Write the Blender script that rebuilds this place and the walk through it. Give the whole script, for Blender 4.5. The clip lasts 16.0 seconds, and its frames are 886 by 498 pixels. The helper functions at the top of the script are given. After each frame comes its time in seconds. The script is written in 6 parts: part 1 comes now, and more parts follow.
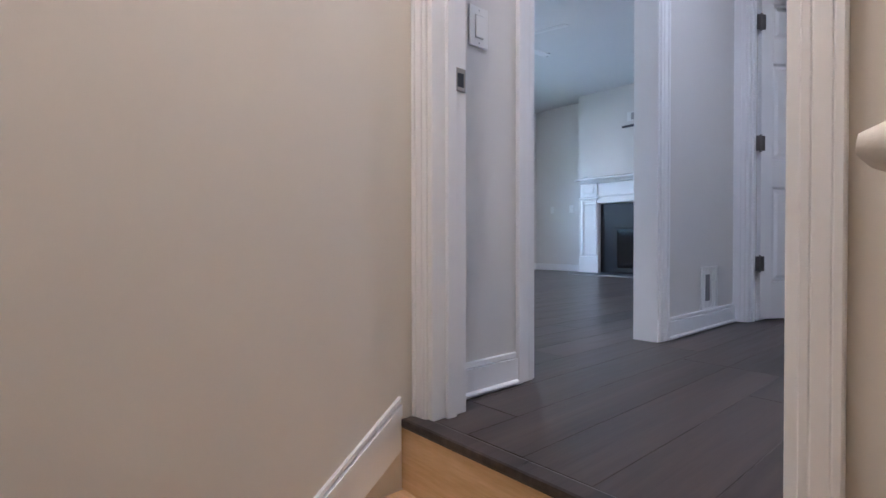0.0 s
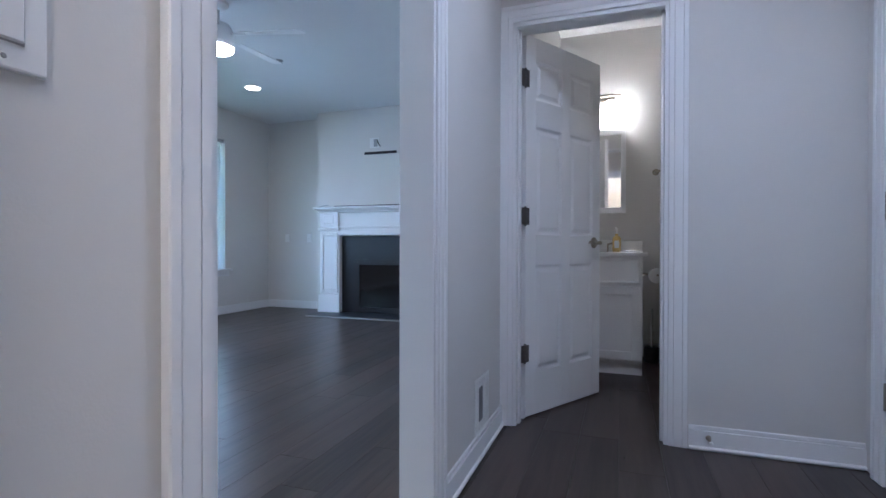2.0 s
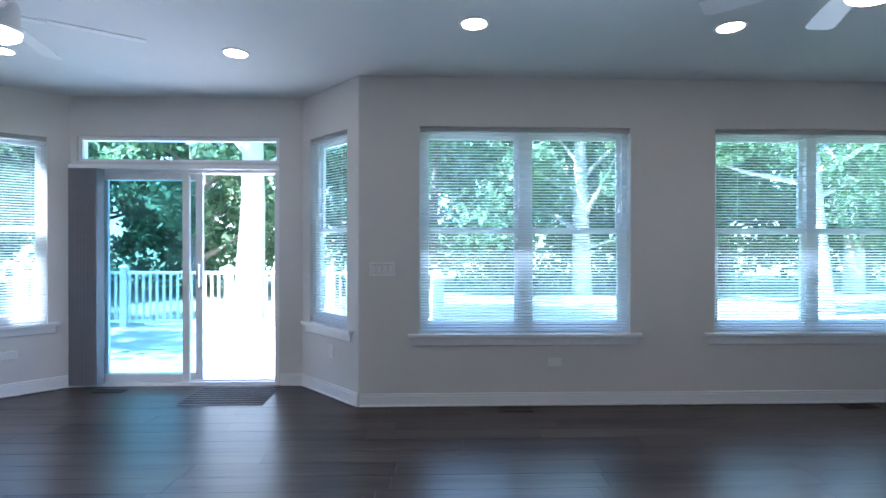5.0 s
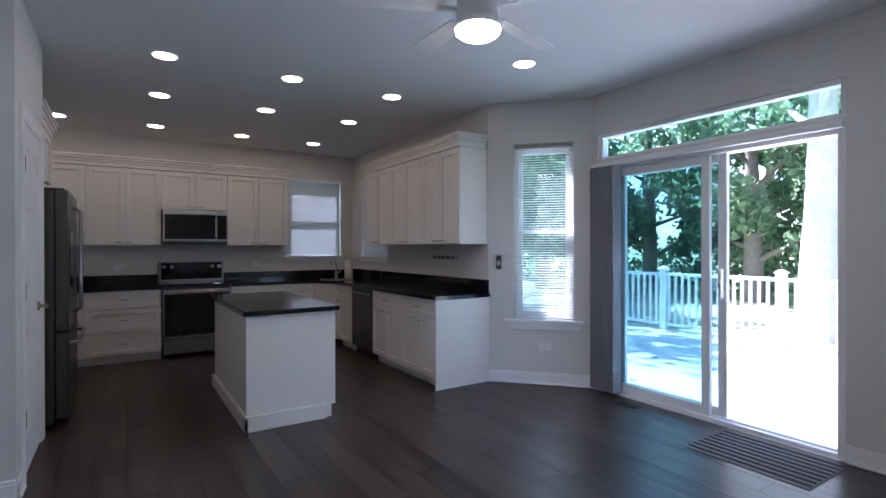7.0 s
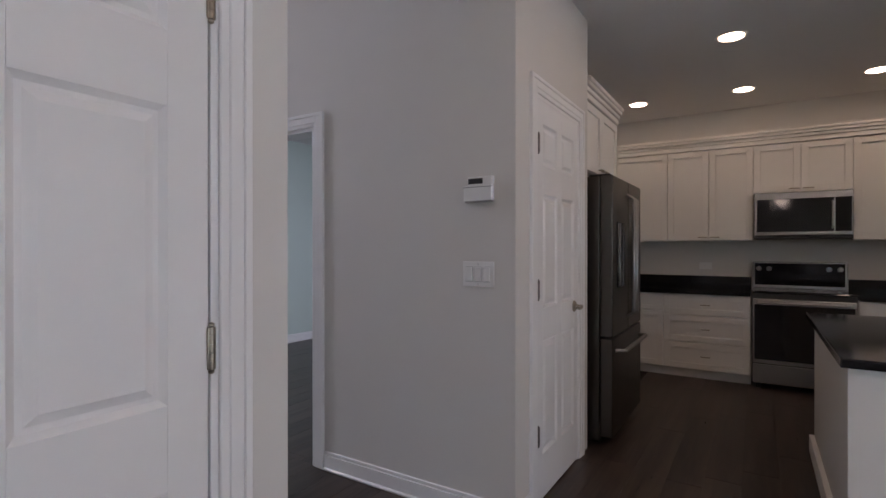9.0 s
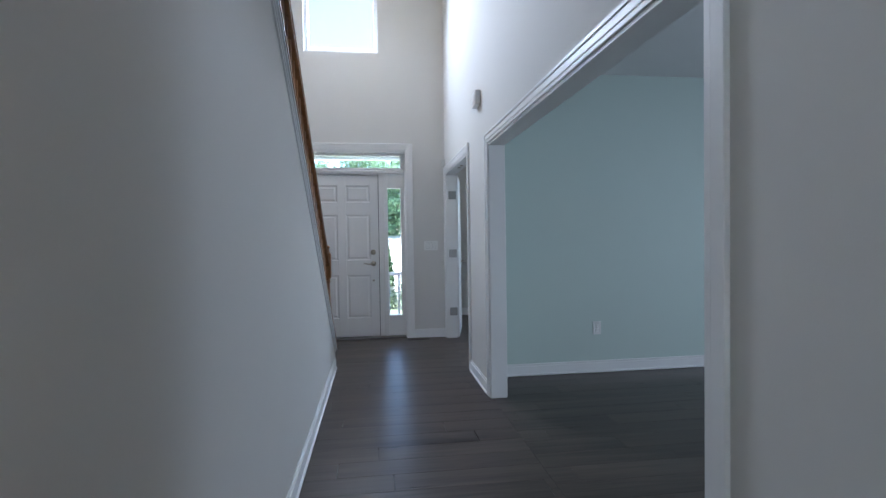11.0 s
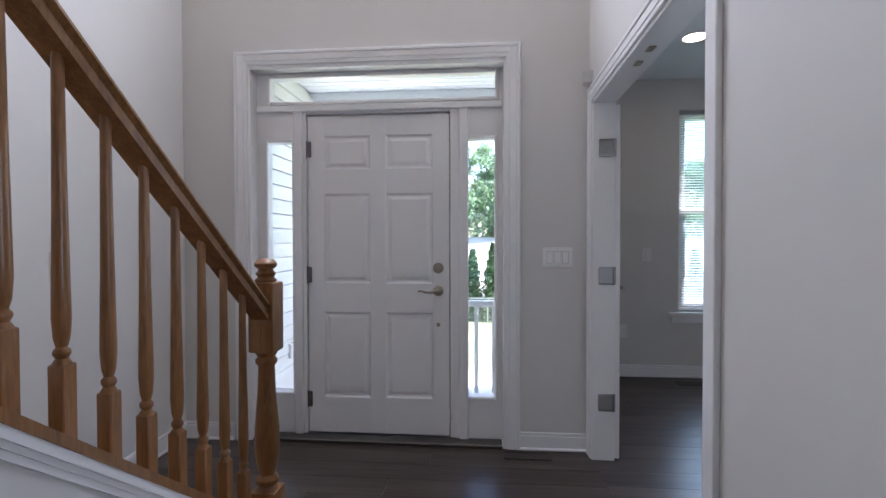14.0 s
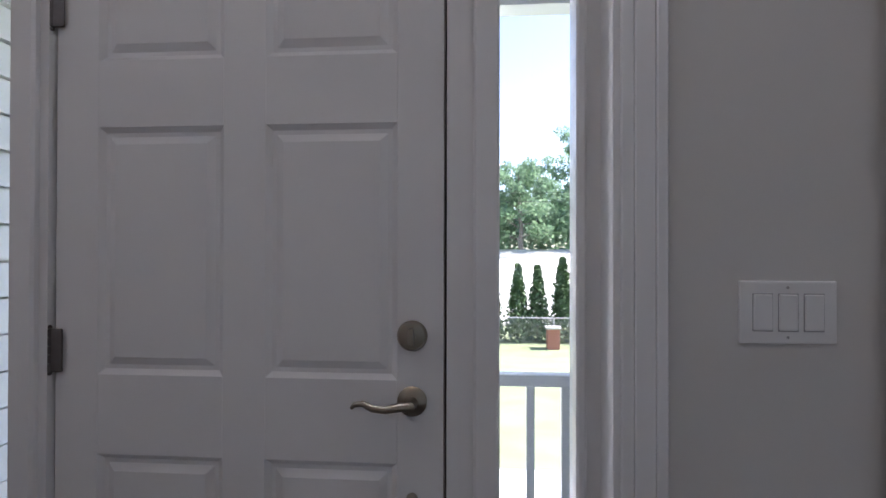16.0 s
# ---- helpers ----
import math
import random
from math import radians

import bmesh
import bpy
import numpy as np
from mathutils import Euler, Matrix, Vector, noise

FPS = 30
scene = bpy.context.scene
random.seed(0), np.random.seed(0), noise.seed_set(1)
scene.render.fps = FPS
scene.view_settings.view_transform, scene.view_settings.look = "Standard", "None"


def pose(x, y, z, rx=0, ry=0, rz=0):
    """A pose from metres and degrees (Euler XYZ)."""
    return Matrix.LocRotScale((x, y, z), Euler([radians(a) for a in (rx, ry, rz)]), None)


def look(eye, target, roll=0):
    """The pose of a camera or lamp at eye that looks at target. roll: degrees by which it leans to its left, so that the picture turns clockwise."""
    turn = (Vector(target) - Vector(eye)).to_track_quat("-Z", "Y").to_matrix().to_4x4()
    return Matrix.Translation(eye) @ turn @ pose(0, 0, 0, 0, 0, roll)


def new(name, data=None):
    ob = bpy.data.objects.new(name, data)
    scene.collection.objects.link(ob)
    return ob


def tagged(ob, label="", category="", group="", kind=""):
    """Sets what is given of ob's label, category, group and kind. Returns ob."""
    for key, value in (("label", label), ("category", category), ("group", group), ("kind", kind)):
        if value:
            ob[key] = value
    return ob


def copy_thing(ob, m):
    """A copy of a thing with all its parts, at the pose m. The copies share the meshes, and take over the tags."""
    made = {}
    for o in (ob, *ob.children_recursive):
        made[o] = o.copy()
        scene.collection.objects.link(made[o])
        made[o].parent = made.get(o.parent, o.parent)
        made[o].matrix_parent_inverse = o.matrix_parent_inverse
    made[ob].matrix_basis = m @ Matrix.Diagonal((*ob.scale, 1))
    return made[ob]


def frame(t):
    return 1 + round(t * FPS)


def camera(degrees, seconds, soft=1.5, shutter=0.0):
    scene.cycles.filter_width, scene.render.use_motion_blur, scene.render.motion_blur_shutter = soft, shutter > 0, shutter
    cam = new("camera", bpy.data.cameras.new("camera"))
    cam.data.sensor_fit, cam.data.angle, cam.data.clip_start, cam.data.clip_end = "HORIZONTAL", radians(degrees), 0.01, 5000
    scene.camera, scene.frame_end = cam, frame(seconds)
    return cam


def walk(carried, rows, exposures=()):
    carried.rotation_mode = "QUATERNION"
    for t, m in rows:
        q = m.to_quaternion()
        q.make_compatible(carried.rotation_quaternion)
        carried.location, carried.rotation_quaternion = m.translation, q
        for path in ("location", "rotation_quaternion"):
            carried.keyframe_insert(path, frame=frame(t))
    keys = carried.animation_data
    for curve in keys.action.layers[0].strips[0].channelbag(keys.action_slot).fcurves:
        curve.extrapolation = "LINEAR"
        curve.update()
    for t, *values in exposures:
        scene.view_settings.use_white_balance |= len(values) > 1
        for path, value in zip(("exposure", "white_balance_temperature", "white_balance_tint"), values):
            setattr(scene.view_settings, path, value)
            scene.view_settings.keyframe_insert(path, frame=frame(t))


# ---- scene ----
cam = camera(83.2, 16.0)
PATH = [
    (0, (0.675, 0.667, 0.482), (1.991, 2.172, 0.454), -0.1),
    (0.5, (0.722, 0.812, 0.623), (2.298, 2.043, 0.595), -0.2),
    (1, (0.893, 0.929, 0.75), (2.698, 1.789, 0.72), 0.0),
    (1.5, (1.252, 1.095, 0.831), (3.139, 1.757, 0.814), 0.2),
    (2, (1.479, 1.208, 0.92), (3.364, 1.875, 0.905), 0.1),
    (2.5, (1.799, 1.409, 1.032), (3.664, 2.131, 1.019), -0.0),
    (3, (2.049, 1.482, 1.112), (3.823, 2.405, 1.102), -0.2),
    (3.5, (2.235, 1.525, 1.251), (3.731, 2.852, 1.251), -0.3),
    (4, (2.365, 1.642, 1.334), (3.47, 3.308, 1.317), -0.2),
    (4.2, (2.419, 1.71, 1.332), (3.324, 3.493, 1.321), -0.2),
    (6.3, (2.68, 2.73, 1.319), (1.539, 4.373, 1.309), -0.1),
    (6.5, (2.608, 2.851, 1.322), (1.311, 4.374, 1.316), -0.2),
    (7, (2.4, 3.11, 1.319), (0.721, 4.197, 1.313), -0.1),
    (7.2, (2.288, 3.203, 1.321), (0.517, 4.133, 1.312), -0.3),
    (7.5, (2.096, 3.324, 1.323), (0.198, 3.955, 1.319), -0.2),
    (8, (1.78, 3.479, 1.314), (-0.217, 3.592, 1.308), -0.1),
    (8.5, (1.435, 3.558, 1.291), (-0.492, 3.022, 1.29), -0.5),
    (9, (1.067, 3.575, 1.28), (-0.624, 2.507, 1.276), -0.0),
    (9.5, (0.673, 3.589, 1.284), (-0.639, 2.08, 1.267), -0.2),
    (10, (0.263, 3.461, 1.263), (-0.541, 1.63, 1.242), -0.5),
    (10.2, (0.158, 3.319, 1.258), (-0.493, 1.429, 1.234), -0.7),
    (12.3, (-0.397, 1.199, 1.277), (-0.4, -0.8, 1.227), -0.2),
    (12.5, (-0.426, 0.986, 1.281), (-0.39, -1.014, 1.232), -0.2),
    (13, (-0.468, 0.433, 1.29), (-0.375, -1.565, 1.244), -0.1),
    (13.5, (-0.498, -0.125, 1.292), (-0.385, -2.122, 1.247), -0.2),
    (14, (-0.411, -0.673, 1.267), (-0.232, -2.665, 1.231), -0.1),
    (14.5, (-0.351, -1.193, 1.266), (-0.18, -3.186, 1.239), 0.0),
    (15, (-0.283, -1.715, 1.259), (-0.134, -3.709, 1.253), 0.2),
    (15.5, (-0.24, -2.245, 1.258), (-0.086, -4.239, 1.272), 0.2),
    (16, (-0.25, -2.71, 1.275), (-0.099, -4.704, 1.288), 0.1),
]
# seconds, stops, kelvin, tint
LOOKS = [(0.0, 3.6, 5100, 21), (0.5, 3.5, 5100, 21), (1.0, 3.42, 5100, 21), (1.5, 3.4, 4850, 18), (2.5, 3.5, 4900, 18), (3.0, 3.4, 5250, 19), (3.5, 3.1, 5250, 18), (4.2, 3.0, 5150, 17), (6.3, 2.62, 5300, 20), (7.0, 2.5, 5500, 24), (7.5, 2.45, 5800, 26), (8.2, 2.4, 6500, 29), (9.0, 2.5, 6500, 29), (9.5, 2.55, 6350, 27), (10.0, 2.55, 6000, 21), (12.3, 2.5, 5750, 13), (13.0, 2.5, 5950, 17), (13.5, 2.42, 6200, 22), (14.5, 2.48, 6300, 24), (15.0, 2.24, 6300, 23), (15.5, 2.1, 6350, 25), (16.0, 1.82, 6350, 25)]
walk(cam, [(t, look(eye, target, roll)) for t, eye, target, roll in PATH], LOOKS)

# ---- world, sun, lights ----
world = bpy.data.worlds.new("sky")
scene.world = world
world.use_nodes = True
wn = world.node_tree.nodes
sky = wn.new("ShaderNodeTexSky")
sky.sky_type = "NISHITA"
sky.sun_disc = False
sky.sun_elevation, sky.sun_rotation = radians(54), radians(261)
world.node_tree.links.new(sky.outputs[0], wn["Background"].inputs[0])
wn["Background"].inputs[1].default_value = 0.15
sun = new("sun", bpy.data.lights.new("sun", "SUN"))
sun.data.energy, sun.data.angle, sun.data.color = 5.0, radians(0.6), (1, 0.96, 0.9)
sun.matrix_world = look((-9, -1.4, 13), (0, 0, 0))


def area_lamp(name, eye, target, w, h, power, color):
    lamp = new(name, bpy.data.lights.new(name, "AREA"))
    lamp.data.shape, lamp.data.size, lamp.data.size_y = "RECTANGLE", w, h
    lamp.data.energy, lamp.data.color, lamp.data.spread = power, color, radians(140)
    lamp.matrix_world = look(eye, target)
    return lamp


SKY = (0.80, 0.90, 1.0)
area_lamp("daylight_slider", (0.35, 6.93, 1.1), (0.35, 3, 0.0), 1.5, 1.9, 2.3, SKY)
area_lamp("daylight_window_a", (3.35, 6.13, 1.45), (3.35, 3, 0.2), 1.6, 1.5, 2.3, SKY)
area_lamp("daylight_window_b", (5.85, 6.13, 1.45), (5.85, 3, 0.2), 1.6, 1.5, 2.3, SKY)
area_lamp("daylight_dining", (-4.75, 0.95, 1.5), (-2.6, -0.2, 0.7), 1.5, 1.6, 6.0, SKY)
area_lamp("daylight_office", (-3.1, -5.38, 1.5), (-3.0, -3, 0.6), 1.8, 1.7, 5.5, SKY)
area_lamp("daylight_foyer", (0.25, -3.72, 4.25), (0.1, 0, 0.6), 0.8, 1.2, 14, SKY)
area_lamp("hall_lamp", (2.9, 1.0, 2.70), (2.9, 1.0, 0), 0.16, 0.16, 0.85, (0.93, 0.97, 1.0))
area_lamp("basement_lamp", (1.05, 1.35, 2.56), (1.0, 1.2, 0), 0.2, 0.2, 1.15, (1.0, 0.82, 0.60))

bulbs = new("chandelier_bulbs", bpy.data.lights.new("chandelier_bulbs", "POINT"))
bulbs.data.energy, bulbs.data.color, bulbs.data.shadow_soft_size = 3.0, (1.0, 0.84, 0.62), 0.14
bulbs.matrix_world = pose(0.16, -2.26, 3.86)

# ---- materials ----


def material(name, color, rough=0.5, metal=0.0, vary=0.04, scale=6.0, bump=0.0, bump_scale=120.0, spec=0.5, coat=0.0):
    """Principled paint with slow and fine variation and a fine relief."""
    m = bpy.data.materials.new(name)
    m.use_nodes = True
    n, l = m.node_tree.nodes, m.node_tree.links
    p = n["Principled BSDF"]
    p.inputs["Roughness"].default_value, p.inputs["Metallic"].default_value = rough, metal
    p.inputs["Specular IOR Level"].default_value = spec
    p.inputs["Coat Weight"].default_value = coat
    tc = n.new("ShaderNodeTexCoord")
    a = n.new("ShaderNodeTexNoise")
    a.inputs["Scale"].default_value, a.inputs["Detail"].default_value = scale, 6
    l.new(tc.outputs["Object"], a.inputs["Vector"])
    ramp = n.new("ShaderNodeMapRange")
    ramp.inputs["To Min"].default_value, ramp.inputs["To Max"].default_value = 1 - vary, 1 + vary
    l.new(a.outputs["Fac"], ramp.inputs["Value"])
    mul = n.new("ShaderNodeVectorMath")
    mul.operation = "SCALE"
    mul.inputs[0].default_value = color
    l.new(ramp.outputs[0], mul.inputs["Scale"])
    l.new(mul.outputs[0], p.inputs["Base Color"])
    r2 = n.new("ShaderNodeMapRange")
    r2.inputs["To Min"].default_value, r2.inputs["To Max"].default_value = max(rough - 0.06, 0.02), min(rough + 0.06, 1)
    l.new(a.outputs["Fac"], r2.inputs["Value"])
    l.new(r2.outputs[0], p.inputs["Roughness"])
    if bump:
        b = n.new("ShaderNodeTexNoise")
        b.inputs["Scale"].default_value, b.inputs["Detail"].default_value = bump_scale, 3
        l.new(tc.outputs["Object"], b.inputs["Vector"])
        bn = n.new("ShaderNodeBump")
        bn.inputs["Strength"].default_value, bn.inputs["Distance"].default_value = bump, 0.002
        l.new(b.outputs["Fac"], bn.inputs["Height"])
        l.new(bn.outputs[0], p.inputs["Normal"])
    return m


def glow(name, color, strength):
    m = bpy.data.materials.new(name)
    m.use_nodes = True
    p = m.node_tree.nodes["Principled BSDF"]
    p.inputs["Base Color"].default_value = (*color, 1)
    p.inputs["Emission Color"].default_value = (*color, 1)
    p.inputs["Emission Strength"].default_value = strength
    return m


def wood(name, dark, light, rough, stretch, per_object=0.25, coat=0.0, axis=0, across=9.0, relief=0.25, spread=0.12):
    """Grain drawn out along one axis, tinted piece by piece."""
    m = bpy.data.materials.new(name)
    m.use_nodes = True
    n, l = m.node_tree.nodes, m.node_tree.links
    p = n["Principled BSDF"]
    tc, info = n.new("ShaderNodeTexCoord"), n.new("ShaderNodeObjectInfo")
    geo = n.new("ShaderNodeNewGeometry")
    add = n.new("ShaderNodeMath")
    l.new(info.outputs["Random"], add.inputs[0])
    l.new(geo.outputs["Random Per Island"], add.inputs[1])
    shift = n.new("ShaderNodeVectorMath")
    shift.operation = "SCALE"
    shift.inputs[0].default_value = (17, 31, 7)
    l.new(add.outputs[0], shift.inputs["Scale"])
    sc = n.new("ShaderNodeVectorMath")
    sc.operation = "MULTIPLY"
    v = [stretch * across] * 3
    v[axis] = stretch
    sc.inputs[1].default_value = v
    l.new(tc.outputs["Object"], sc.inputs[0])
    ad = n.new("ShaderNodeVectorMath")
    l.new(sc.outputs[0], ad.inputs[0])
    l.new(shift.outputs[0], ad.inputs[1])
    a, b = n.new("ShaderNodeTexNoise"), n.new("ShaderNodeTexNoise")
    a.inputs["Scale"].default_value, a.inputs["Detail"].default_value, a.inputs["Distortion"].default_value = 1.2, 5, 0.8
    b.inputs["Scale"].default_value, b.inputs["Detail"].default_value = 7.0, 8
    l.new(ad.outputs[0], a.inputs["Vector"])
    l.new(ad.outputs[0], b.inputs["Vector"])
    mix = n.new("ShaderNodeMath")
    mix.operation = "MULTIPLY_ADD"
    mix.inputs[1].default_value = 0.45
    l.new(b.outputs["Fac"], mix.inputs[0])
    half = n.new("ShaderNodeMath")
    half.operation = "MULTIPLY"
    half.inputs[1].default_value = 0.55
    l.new(a.outputs["Fac"], half.inputs[0])
    l.new(half.outputs[0], mix.inputs[2])
    rnd = n.new("ShaderNodeMath")
    rnd.operation = "FRACT"
    l.new(add.outputs[0], rnd.inputs[0])
    tint = n.new("ShaderNodeMath")
    tint.operation = "MULTIPLY_ADD"
    tint.inputs[1].default_value = per_object
    l.new(rnd.outputs[0], tint.inputs[0])
    l.new(mix.outputs[0], tint.inputs[2])
    ramp = n.new("ShaderNodeValToRGB")
    ramp.color_ramp.elements[0].position, ramp.color_ramp.elements[0].color = 0.5 - spread, (*dark, 1)
    ramp.color_ramp.elements[1].position, ramp.color_ramp.elements[1].color = 0.5 + spread + per_object, (*light, 1)
    l.new(tint.outputs[0], ramp.inputs[0])
    l.new(ramp.outputs[0], p.inputs["Base Color"])
    rr = n.new("ShaderNodeMapRange")
    rr.inputs["To Min"].default_value, rr.inputs["To Max"].default_value = rough - 0.07, rough + 0.1
    l.new(b.outputs["Fac"], rr.inputs["Value"])
    l.new(rr.outputs[0], p.inputs["Roughness"])
    p.inputs["Coat Weight"].default_value = coat
    p.inputs["Specular IOR Level"].default_value = 0.30
    bn = n.new("ShaderNodeBump")
    bn.inputs["Strength"].default_value, bn.inputs["Distance"].default_value = relief, 0.0022
    l.new(mix.outputs[0], bn.inputs["Height"])
    l.new(bn.outputs[0], p.inputs["Normal"])
    return m


def glass(name, rough=0.0, color=(1, 1, 1)):
    m = bpy.data.materials.new(name)
    m.use_nodes = True
    n, l = m.node_tree.nodes, m.node_tree.links
    n.remove(n["Principled BSDF"])
    mix, tr, gl, fr = n.new("ShaderNodeMixShader"), n.new("ShaderNodeBsdfTransparent"), n.new("ShaderNodeBsdfGlossy"), n.new("ShaderNodeLayerWeight")
    gl.inputs["Roughness"].default_value = rough
    tr.inputs["Color"].default_value = (*color, 1)
    fr.inputs["Blend"].default_value = 0.5
    steep, sheen = n.new("ShaderNodeMath"), n.new("ShaderNodeMath")
    steep.operation, sheen.operation = "POWER", "MULTIPLY_ADD"
    steep.inputs[1].default_value, sheen.inputs[1].default_value, sheen.inputs[2].default_value = 5, 0.9, 0.03
    l.new(fr.outputs["Facing"], steep.inputs[0])
    l.new(steep.outputs[0], sheen.inputs[0])
    l.new(sheen.outputs[0], mix.inputs[0])
    l.new(tr.outputs[0], mix.inputs[1])
    l.new(gl.outputs[0], mix.inputs[2])
    l.new(mix.outputs[0], n["Material Output"].inputs["Surface"])
    return m


PAINT = material("wall_paint", (0.66, 0.645, 0.62), 0.75, vary=0.025, scale=2.5, bump=0.12, bump_scale=260)
AQUA = material("aqua_paint", (0.53, 0.62, 0.585), 0.75, vary=0.025, scale=2.5, bump=0.12, bump_scale=260)
# wall paint with the stairwell's warm lamplight put into its colour
WARMLIT = material("warm_lit_paint", (0.68, 0.63, 0.55), 0.75, vary=0.025, scale=2.5, bump=0.12, bump_scale=260)
CEIL = material("ceiling_paint", (0.74, 0.74, 0.74), 0.85, vary=0.02, scale=3, bump=0.15, bump_scale=200)
TRIM = material("trim_paint", (0.80, 0.80, 0.80), 0.38, vary=0.015, scale=9, bump=0.04, bump_scale=40)
DOORW = material("door_paint", (0.78, 0.78, 0.78), 0.42, vary=0.015, scale=9, bump=0.06, bump_scale=60)
CAB = material("cabinet_paint", (0.78, 0.765, 0.73), 0.4, vary=0.015, scale=7, bump=0.03, bump_scale=60)
FLOORW = wood("plank_floor", (0.020, 0.0152, 0.013), (0.076, 0.056, 0.047), 0.30, 0.45, per_object=0.10, across=13.0, relief=0.75, spread=0.09)
SUBFLOOR = material("subfloor", (0.03, 0.028, 0.026), 0.7)
OAK = wood("golden_oak", (0.15, 0.064, 0.021), (0.30, 0.145, 0.052), 0.36, 3.0, per_object=0.1, coat=0.25, axis=2)
PINE = wood("pine_riser", (0.55, 0.36, 0.17), (0.70, 0.50, 0.28), 0.45, 2.0, per_object=0.05, axis=1)
GRANITE = material("black_granite", (0.009, 0.009, 0.010), 0.10, vary=0.5, scale=180)
STEEL = material("stainless_steel", (0.36, 0.35, 0.34), 0.3, metal=1.0, vary=0.06, scale=3, bump=0.05, bump_scale=400)
DARKSTEEL = material("dark_stainless_steel", (0.12, 0.113, 0.105), 0.34, metal=1.0, vary=0.06, scale=3)
NICKEL = material("brushed_nickel", (0.36, 0.32, 0.26), 0.3, metal=1.0, vary=0.08, scale=30)
BLACKGLASS = material("black_glass", (0.008, 0.008, 0.009), 0.06, vary=0.1)
BLACK = material("black_plastic", (0.015, 0.015, 0.016), 0.4, vary=0.2, scale=20)
SLATE = material("black_slate", (0.014, 0.0155, 0.019), 0.38, vary=0.3, scale=5, bump=0.2, bump_scale=30)
PLASTIC = material("white_plastic", (0.78, 0.78, 0.77), 0.35, vary=0.01)
GREYP = material("grey_plastic", (0.35, 0.35, 0.35), 0.4, vary=0.05)
PORCELAIN = material("porcelain", (0.82, 0.81, 0.78), 0.12, vary=0.01, coat=0.4)
VINYL = material("vinyl_frame", (0.80, 0.81, 0.82), 0.4, vary=0.02)
BLIND = material("blind_slat", (0.80, 0.82, 0.83), 0.5, vary=0.03)
_tr, _mx = BLIND.node_tree.nodes.new("ShaderNodeBsdfTranslucent"), BLIND.node_tree.nodes.new("ShaderNodeMixShader")
_tr.inputs["Color"].default_value = (0.82, 0.86, 0.88, 1)
_mx.inputs[0].default_value = 0.5
BLIND.node_tree.links.new(BLIND.node_tree.nodes["Principled BSDF"].outputs[0], _mx.inputs[1])
BLIND.node_tree.links.new(_tr.outputs[0], _mx.inputs[2])
BLIND.node_tree.links.new(_mx.outputs[0], BLIND.node_tree.nodes["Material Output"].inputs["Surface"])
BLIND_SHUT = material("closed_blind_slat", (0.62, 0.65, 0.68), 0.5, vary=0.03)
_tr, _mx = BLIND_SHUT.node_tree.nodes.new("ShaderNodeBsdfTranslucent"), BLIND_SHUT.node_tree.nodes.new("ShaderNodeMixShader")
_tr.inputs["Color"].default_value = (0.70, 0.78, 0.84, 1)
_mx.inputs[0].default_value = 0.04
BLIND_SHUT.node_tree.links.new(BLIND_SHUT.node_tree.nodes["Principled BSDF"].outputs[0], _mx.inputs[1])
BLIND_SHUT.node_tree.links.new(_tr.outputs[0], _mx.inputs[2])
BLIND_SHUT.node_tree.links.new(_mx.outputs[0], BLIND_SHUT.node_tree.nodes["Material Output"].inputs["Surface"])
GLASS = glass("window_glass", color=(0.84, 0.97, 1.0))
GLASS_CLEAR = glass("clear_glass", color=(0.96, 0.99, 1.0))
MIRROR = material("mirror_glass", (0.85, 0.85, 0.85), 0.02, metal=1.0, vary=0.005)
FABRIC = material("grey_fabric", (0.30, 0.30, 0.32), 0.9, vary=0.08, scale=20, bump=0.4, bump_scale=300)
GLOW = glow("lamp_glow", (1.0, 0.77, 0.52), 4.4)
FANGLOW = glow("fan_lamp_glow", (1.0, 0.85, 0.67), 8.2)
GLOWWARM = glow("warm_lamp_glow", (1.0, 0.86, 0.64), 3.8)

# ---- building helpers ----


def bx(bm, x0, x1, y0, y1, z0, z1, bevel=0.0, seg=1):
    """Adds one box, its edges rounded by bevel."""
    b = bmesh.new()
    bmesh.ops.create_cube(b, size=1)
    for v in b.verts:
        v.co = Vector(((x0 + x1) / 2 + v.co.x * (x1 - x0), (y0 + y1) / 2 + v.co.y * (y1 - y0), (z0 + z1) / 2 + v.co.z * (z1 - z0)))
    if bevel:
        bmesh.ops.bevel(b, geom=list(b.edges), offset=bevel, segments=seg, affect="EDGES", profile=0.6)
    join(bm, b)
    return bm


def join(bm, b, m=None):
    if m is not None:
        bmesh.ops.transform(b, matrix=m, verts=b.verts)
    me = bpy.data.meshes.new("tmp")
    b.to_mesh(me)
    b.free()
    bm.from_mesh(me)
    bpy.data.meshes.remove(me)
    return bm


def box(x0, x1, y0, y1, z0, z1, bevel=0.0, seg=1):
    return bx(bmesh.new(), x0, x1, y0, y1, z0, z1, bevel, seg)


def lathe(profile, seg=20, m=None):
    """A turned shape from (radius, height) pairs about z."""
    b = bmesh.new()
    rings = []
    for r, z in profile:
        rings.append([b.verts.new((r * math.cos(k * math.tau / seg), r * math.sin(k * math.tau / seg), z)) for k in range(seg)])
    for a, c in zip(rings, rings[1:]):
        for k in range(seg):
            b.faces.new((a[k], a[(k + 1) % seg], c[(k + 1) % seg], c[k]))
    b.faces.new(list(reversed(rings[0])))
    b.faces.new(rings[-1])
    if m is not None:
        bmesh.ops.transform(b, matrix=m, verts=b.verts)
    return b


